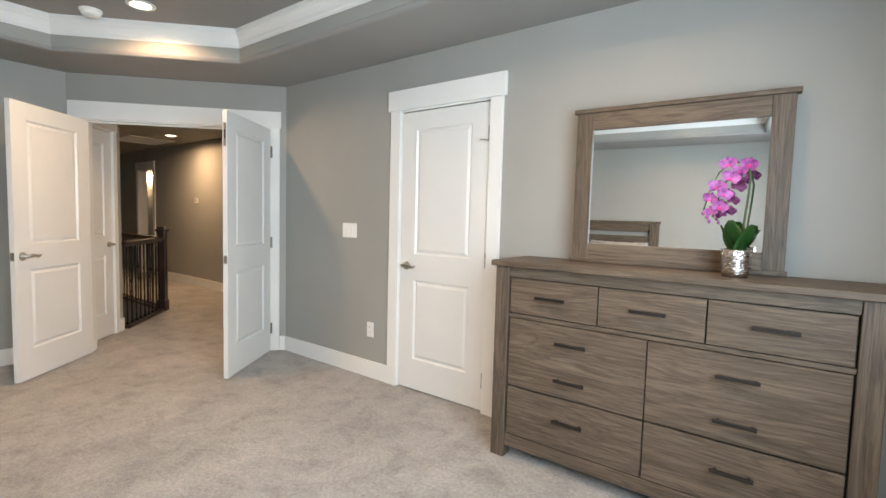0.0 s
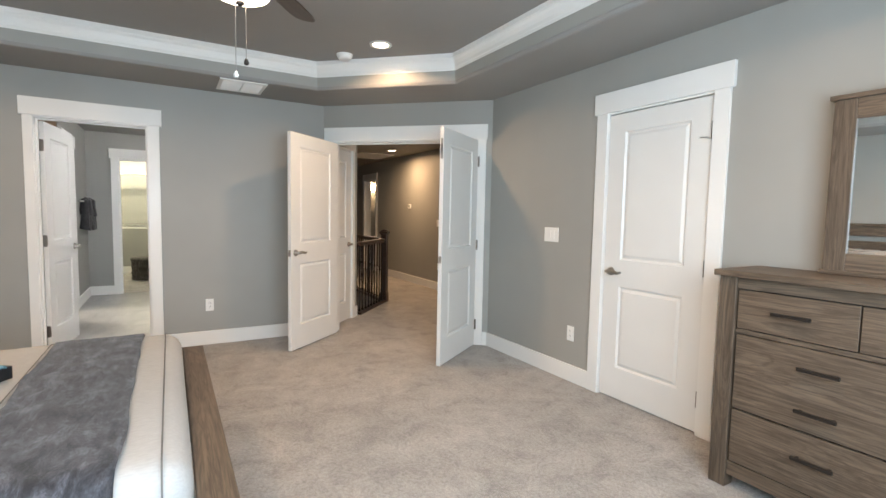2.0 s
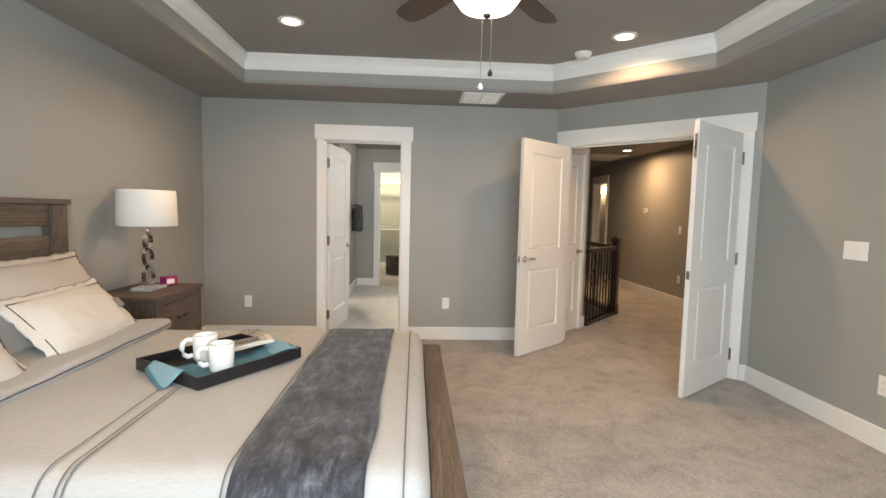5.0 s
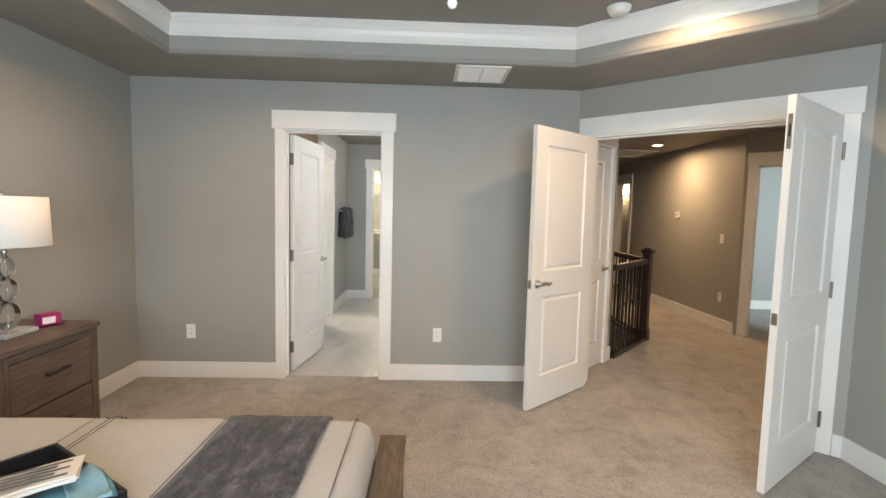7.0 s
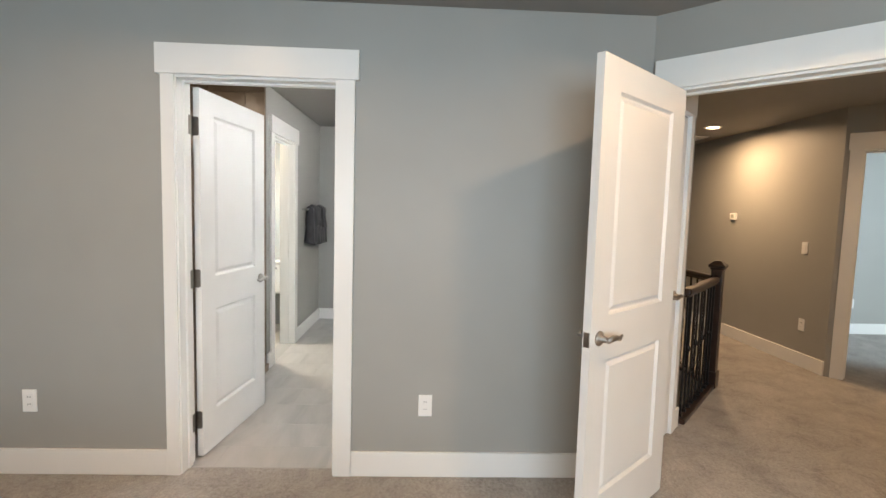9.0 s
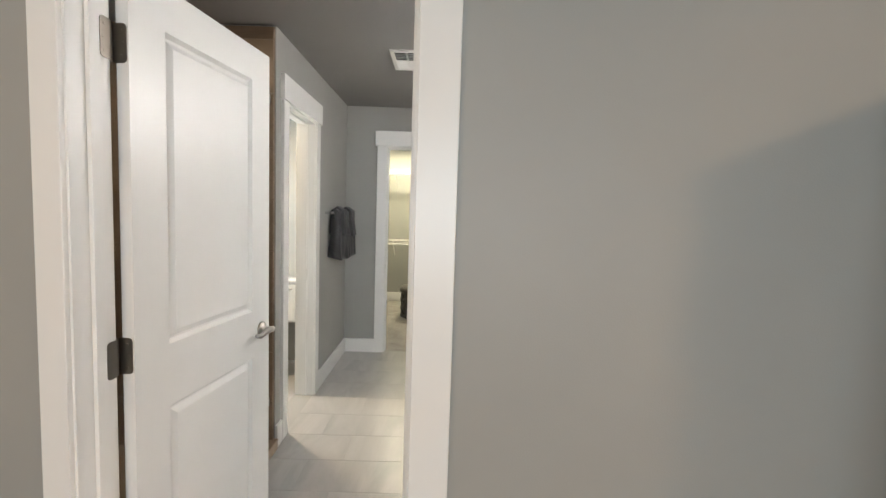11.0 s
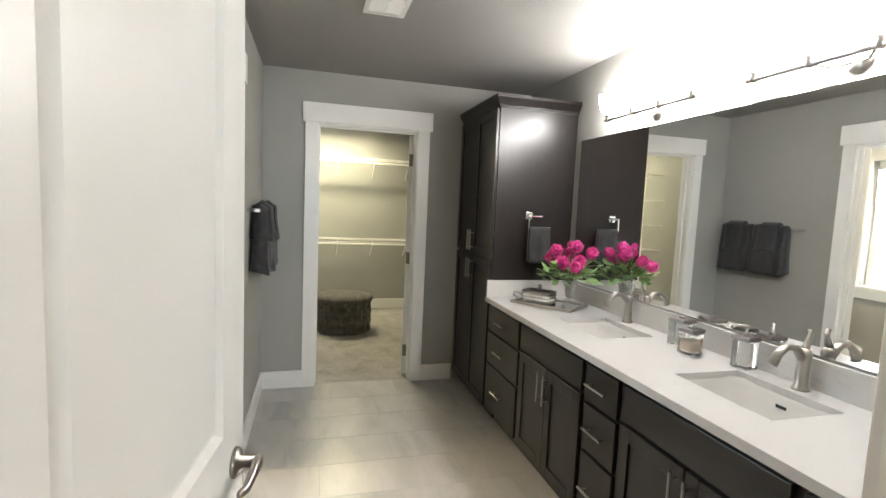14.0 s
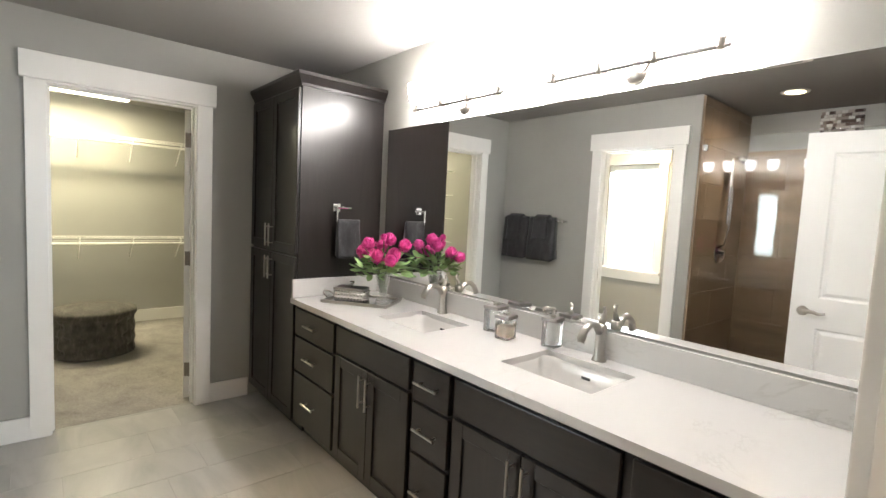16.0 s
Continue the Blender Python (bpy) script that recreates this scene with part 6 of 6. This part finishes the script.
def glass_jar(x, y, w, h, label, kind):
    t = thing("soap_dispenser" if kind == "pump" else "glass_jar", label, "soap dispenser" if kind == "pump" else "jar", pose(x, y, CT, 0, 0, 8))
    bm = rbox(w, w, h, 0.008, (2, 2, 2))
    part("glass_body", bm, M_ACRYL, t, smooth=True, m=pose(0, 0, h / 2 + 0.0005))
    if kind == "cotton":
        part("cotton", rbox(w * 0.8, w * 0.8, h * 0.6, 0.015, (4, 4, 4), lambda q: q + Vector((1, 1, 1)) * 0.003 * noise.noise(q * 90)), material("cotton", (0.72, 0.6, 0.5), 0.95), t, "blush cotton pads", True, m=pose(0, 0, h * 0.4))
    part("lid", box(-w / 2 - 0.002, w / 2 + 0.002, -w / 2 - 0.002, w / 2 + 0.002, h + 0.001, h + 0.018, 0.003), M_BAR, t, "brushed nickel lid")
    if kind == "pump":
        part("neck", lathe([(0, h + 0.018), (0.012, h + 0.018), (0.012, h + 0.03), (0.006, h + 0.032), (0.006, h + 0.055), (0, h + 0.055)], 14), M_NICKEL, t, smooth=True)
        part("nozzle", tube([(0.006, 0, h + 0.055), (-0.02, -0.02, h + 0.058), (-0.035, -0.035, h + 0.05)], 0.006, 8), M_NICKEL, t, smooth=True)
    else:
        part("knob", box(-0.012, 0.012, -0.012, 0.012, h + 0.018, h + 0.028, 0.003), M_NICKEL, t)
    return t


glass_jar(-6.167, 0.79, 0.075, 0.095, "square glass jar of cotton with nickel lid", "cotton")
glass_jar(-6.288, 0.85, 0.085, 0.11, "square glass jar with nickel lid", "empty")
glass_jar(-5.968, 0.872, 0.072, 0.115, "square glass soap dispenser with nickel pump", "pump")

# bathroom ceiling fittings
bv = grille("bath_ceiling_vent", "white two-way ceiling air vent in the bathroom", pose(-6.82, -0.49, CEIL, 0, 0, 0), 0.40, 0.21, 0)
for i in range(10):
    part("slat", box(-0.0008, 0.0008, -0.082, 0.082, -0.013, 0.013, 0), M_WHITE, bv, m=pose(-0.137 + 0.0304 * i, 0, -0.009, 0, 60 if i < 5 else -64, 0))
ex = thing("exhaust_fan", "white slatted bathroom exhaust fan on the ceiling", "exhaust fan", pose(-5.68, -0.55, CEIL))
part("housing", rbox(0.32, 0.3, 0.03, 0.012, (3, 3, 1)), M_WHITE, ex, smooth=True, m=pose(0, 0, -0.016))
for i in range(5):
    part("slot", box(-0.12, 0.12, -0.1 + i * 0.05 - 0.006, -0.1 + i * 0.05 + 0.006, -0.0335, -0.0315, 0), M_DARKSLOT, ex)

# ---- walk-in closet ----
CXW, CYS, CYN = -11.08, -1.75, 1.15
wall("wall_closet_west", (CXW, CYS), (CXW, CYN), 0.1)
wall("wall_closet_north", (CXW, CYN), (BX - 0.12, CYN), 0.1)
wall("wall_closet_south", (BX - 0.12, CYS), (CXW, CYS), 0.1)
wall("wall_closet_east", (BX - 0.1201, BS - 0.02), (BX - 0.1201, CYS), 0.1)
baseboard((CXW, CYS), (CXW, CYN))
baseboard((CXW, CYN), (BX - 0.12, CYN))
open_door((BX - 0.12 - 0.72, CD1 + 0.235), (-0.71, 0.24), 0.745, "white two-panel closet door standing open against the wall")
st = thing("closet_strip_light", "long white fluorescent ceiling light in the closet", "ceiling light", pose(-10.5, -0.72, CEIL))
part("housing", box(-0.09, 0.09, -0.61, 0.61, -0.03, -0.001, 0.004), M_WHITE, st)
part("diffuser", box(-0.075, 0.075, -0.6, 0.6, -0.062, -0.03, 0.012, 3), M_STRIP, st, "glowing white diffuser")


def wire_shelf(m, length, depth, rod, label, nb=3):
    """A white wire shelf on a wall's frame with brackets, and a hanging rod."""
    t = thing("wire_shelf", label, "shelf", m)
    bm = bmesh.new()
    k = int(length / 0.03)
    for i in range(k + 1):
        x = length * i / k
        add_box(bm, x - 0.0015, x + 0.0015, -depth, -0.004, -0.0015, 0.0015)
    part("deck_wires", bm, M_WIRE, t)
    for y in (-depth, -depth * 0.5, -0.008):
        part("long_wire", tube([(0, y, -0.003), (length, y, -0.003)], 0.003, 6), M_WIRE, t)
    part("front_lip", tube([(0, -depth, -0.03), (length, -depth, -0.03)], 0.003, 6), M_WIRE, t)
    if rod:
        part("hanging_rod", tube([(0, -depth + 0.03, -0.06), (length, -depth + 0.03, -0.06)], 0.013, 10), M_WIRE, t)
    for i in range(nb):
        x = length * (i + 0.5) / nb
        b = part("bracket", tube([(x, -depth + 0.01, -0.01), (x, -0.006, -0.24)], 0.006, 6), M_WIRE, t)
        if rod:
            part("hook", tube([(x, -depth + 0.03, -0.01), (x, -depth + 0.03, -0.045), (x, -depth + 0.015, -0.075)], 0.006, 6), M_WIRE, b)
    return t


FCW = frame_at((CXW, CYS), (CXW, CYN))
wire_shelf(FCW @ pose(0.55, 0, 2.05), 2.3, 0.31, True, "white wire closet shelf with hanging rod high on the wall", 5)
wire_shelf(FCW @ pose(0.55, 0, 0.985), 2.3, 0.31, True, "white wire closet shelf with hanging rod at mid height", 5)
FCS = frame_at((BX - 0.12, CYS), (CXW, CYS))
for i in range(6):
    wire_shelf(FCS @ pose(1.35, 0, 0.35 + i * 0.33), 0.75, 0.31, False, "white wire shelf in a stack of closet shelves", 1)
for x in (1.35, 2.1):
    po = tagged(part("shelf_post", tube([(x, -0.31, 0), (x, -0.31, 2.12)], 0.008, 8), M_WIRE, m=FCS), "white upright post of the closet shelf stack", "shelf post")

ot = thing("ottoman", "round grey velvet button-tufted storage ottoman", "ottoman", pose(-9.98, -0.455, 0))


def tufted(n=160, m=36, r=0.315, h=0.34):
    bm = bmesh.new()
    rows = []
    for j in range(m + 1):
        z = 0.012 + h * j / m
        row = []
        for i in range(n):
            a = i / n * math.tau
            u, v = a / math.tau * 16, (z - 0.012) / h * 3
            du, dv = (u + 0.5 * (math.floor(v) % 2)) % 1 - 0.5, v % 1 - 0.5
            pit = math.exp(-(du * du + dv * dv) * 16)
            q = 0.5 + 0.5 * math.cos(math.tau * (u + v * 0.5)) * math.cos(math.tau * (u - v * 0.5))
            d = r - 0.03 * pit - 0.016 * (1 - q)
            row.append(bm.verts.new((d * math.cos(a), d * math.sin(a), z)))
        rows.append(row)
    for a, b in zip(rows, rows[1:]):
        for i in range(n):
            bm.faces.new((a[i], a[(i + 1) % n], b[(i + 1) % n], b[i]))
    bm.faces.new(rows[0])
    bm.faces.new(rows[-1])
    return bm


part("body", tufted(), M_OTTO, ot, smooth=True)
part("lid", lathe([(0.318, 0.352), (0.326, 0.362), (0.326, 0.392), (0.315, 0.41), (0.2, 0.422), (0, 0.425)], 48), M_OTTO, ot, "padded velvet lid", True)
for j in range(3):
    for i in range(16):
        a = (i + 0.5 - 0.5 * (j % 2)) / 16 * math.tau
        z = 0.012 + 0.34 * (j + 0.5) / 3
        part("button", lathe([(0, 0), (0.011, 0), (0.009, 0.006), (0, 0.009)], 8, m=pose(0.287 * math.cos(a), 0.287 * math.sin(a), z, 0, 90, math.degrees(a))), M_OTTO, ot)

# ---- floor and shower tiles, last ----
def tile_mesh(w, d, h, name, bev=0.0015):
    bm = bmesh.new()
    add_box(bm, -w / 2, w / 2, -d / 2, d / 2, 0, h, bev, 1)
    me = bpy.data.meshes.new(name)
    bm.to_mesh(me)
    bm.free()
    return me


def lay(parent, me, mat, m):
    if not me.materials:
        me.materials.append(mat)
    o = new("tile", me)
    o.parent = parent
    o.matrix_basis = m


fb = bpy.data.objects["floor_bath"]
TXW, TYL = 0.305, 0.61
cache = {}
x = BX - 0.03
r = 0
while x < BW + 0.02:
    y = BS - TYL * (0.62 if r % 2 else 0.3)
    x1 = min(x + TXW, BW + 0.06)
    while y < BN:
        a, b = max(y, BS), min(y + TYL, BN)
        if b - a > 0.04 and x1 - x > 0.02:
            key = (round(x1 - x, 3), round(b - a, 3))
            if key not in cache:
                cache[key] = tile_mesh(key[0] - 0.0014, key[1] - 0.0014, 0.006, "tile", 0.0008)
            lay(fb, cache[key], M_FLTILE, pose((x + x1) / 2, (a + b) / 2, -0.006))
        y += TYL
    x += TXW
    r += 1
for b, tw, th, length, height, mat in SHTILES:
    r = 0
    z = 0.0
    while z < height - 0.01:
        z1 = min(z + th, height)
        s = -tw * 0.5 * (r % 2)
        while s < length:
            a, c = max(s, 0), min(s + tw, length)
            if c - a > 0.03:
                key = (round(c - a, 3), round(z1 - z, 3), 1)
                if key not in cache:
                    cache[key] = tile_mesh(key[0] - 0.003, key[1] - 0.003, 0.008, "tile")
                lay(b, cache[key], mat, pose((a + c) / 2, -0.012, (z + z1) / 2, 90, 0, 0))
            s += tw
        z = z1
        r += 1
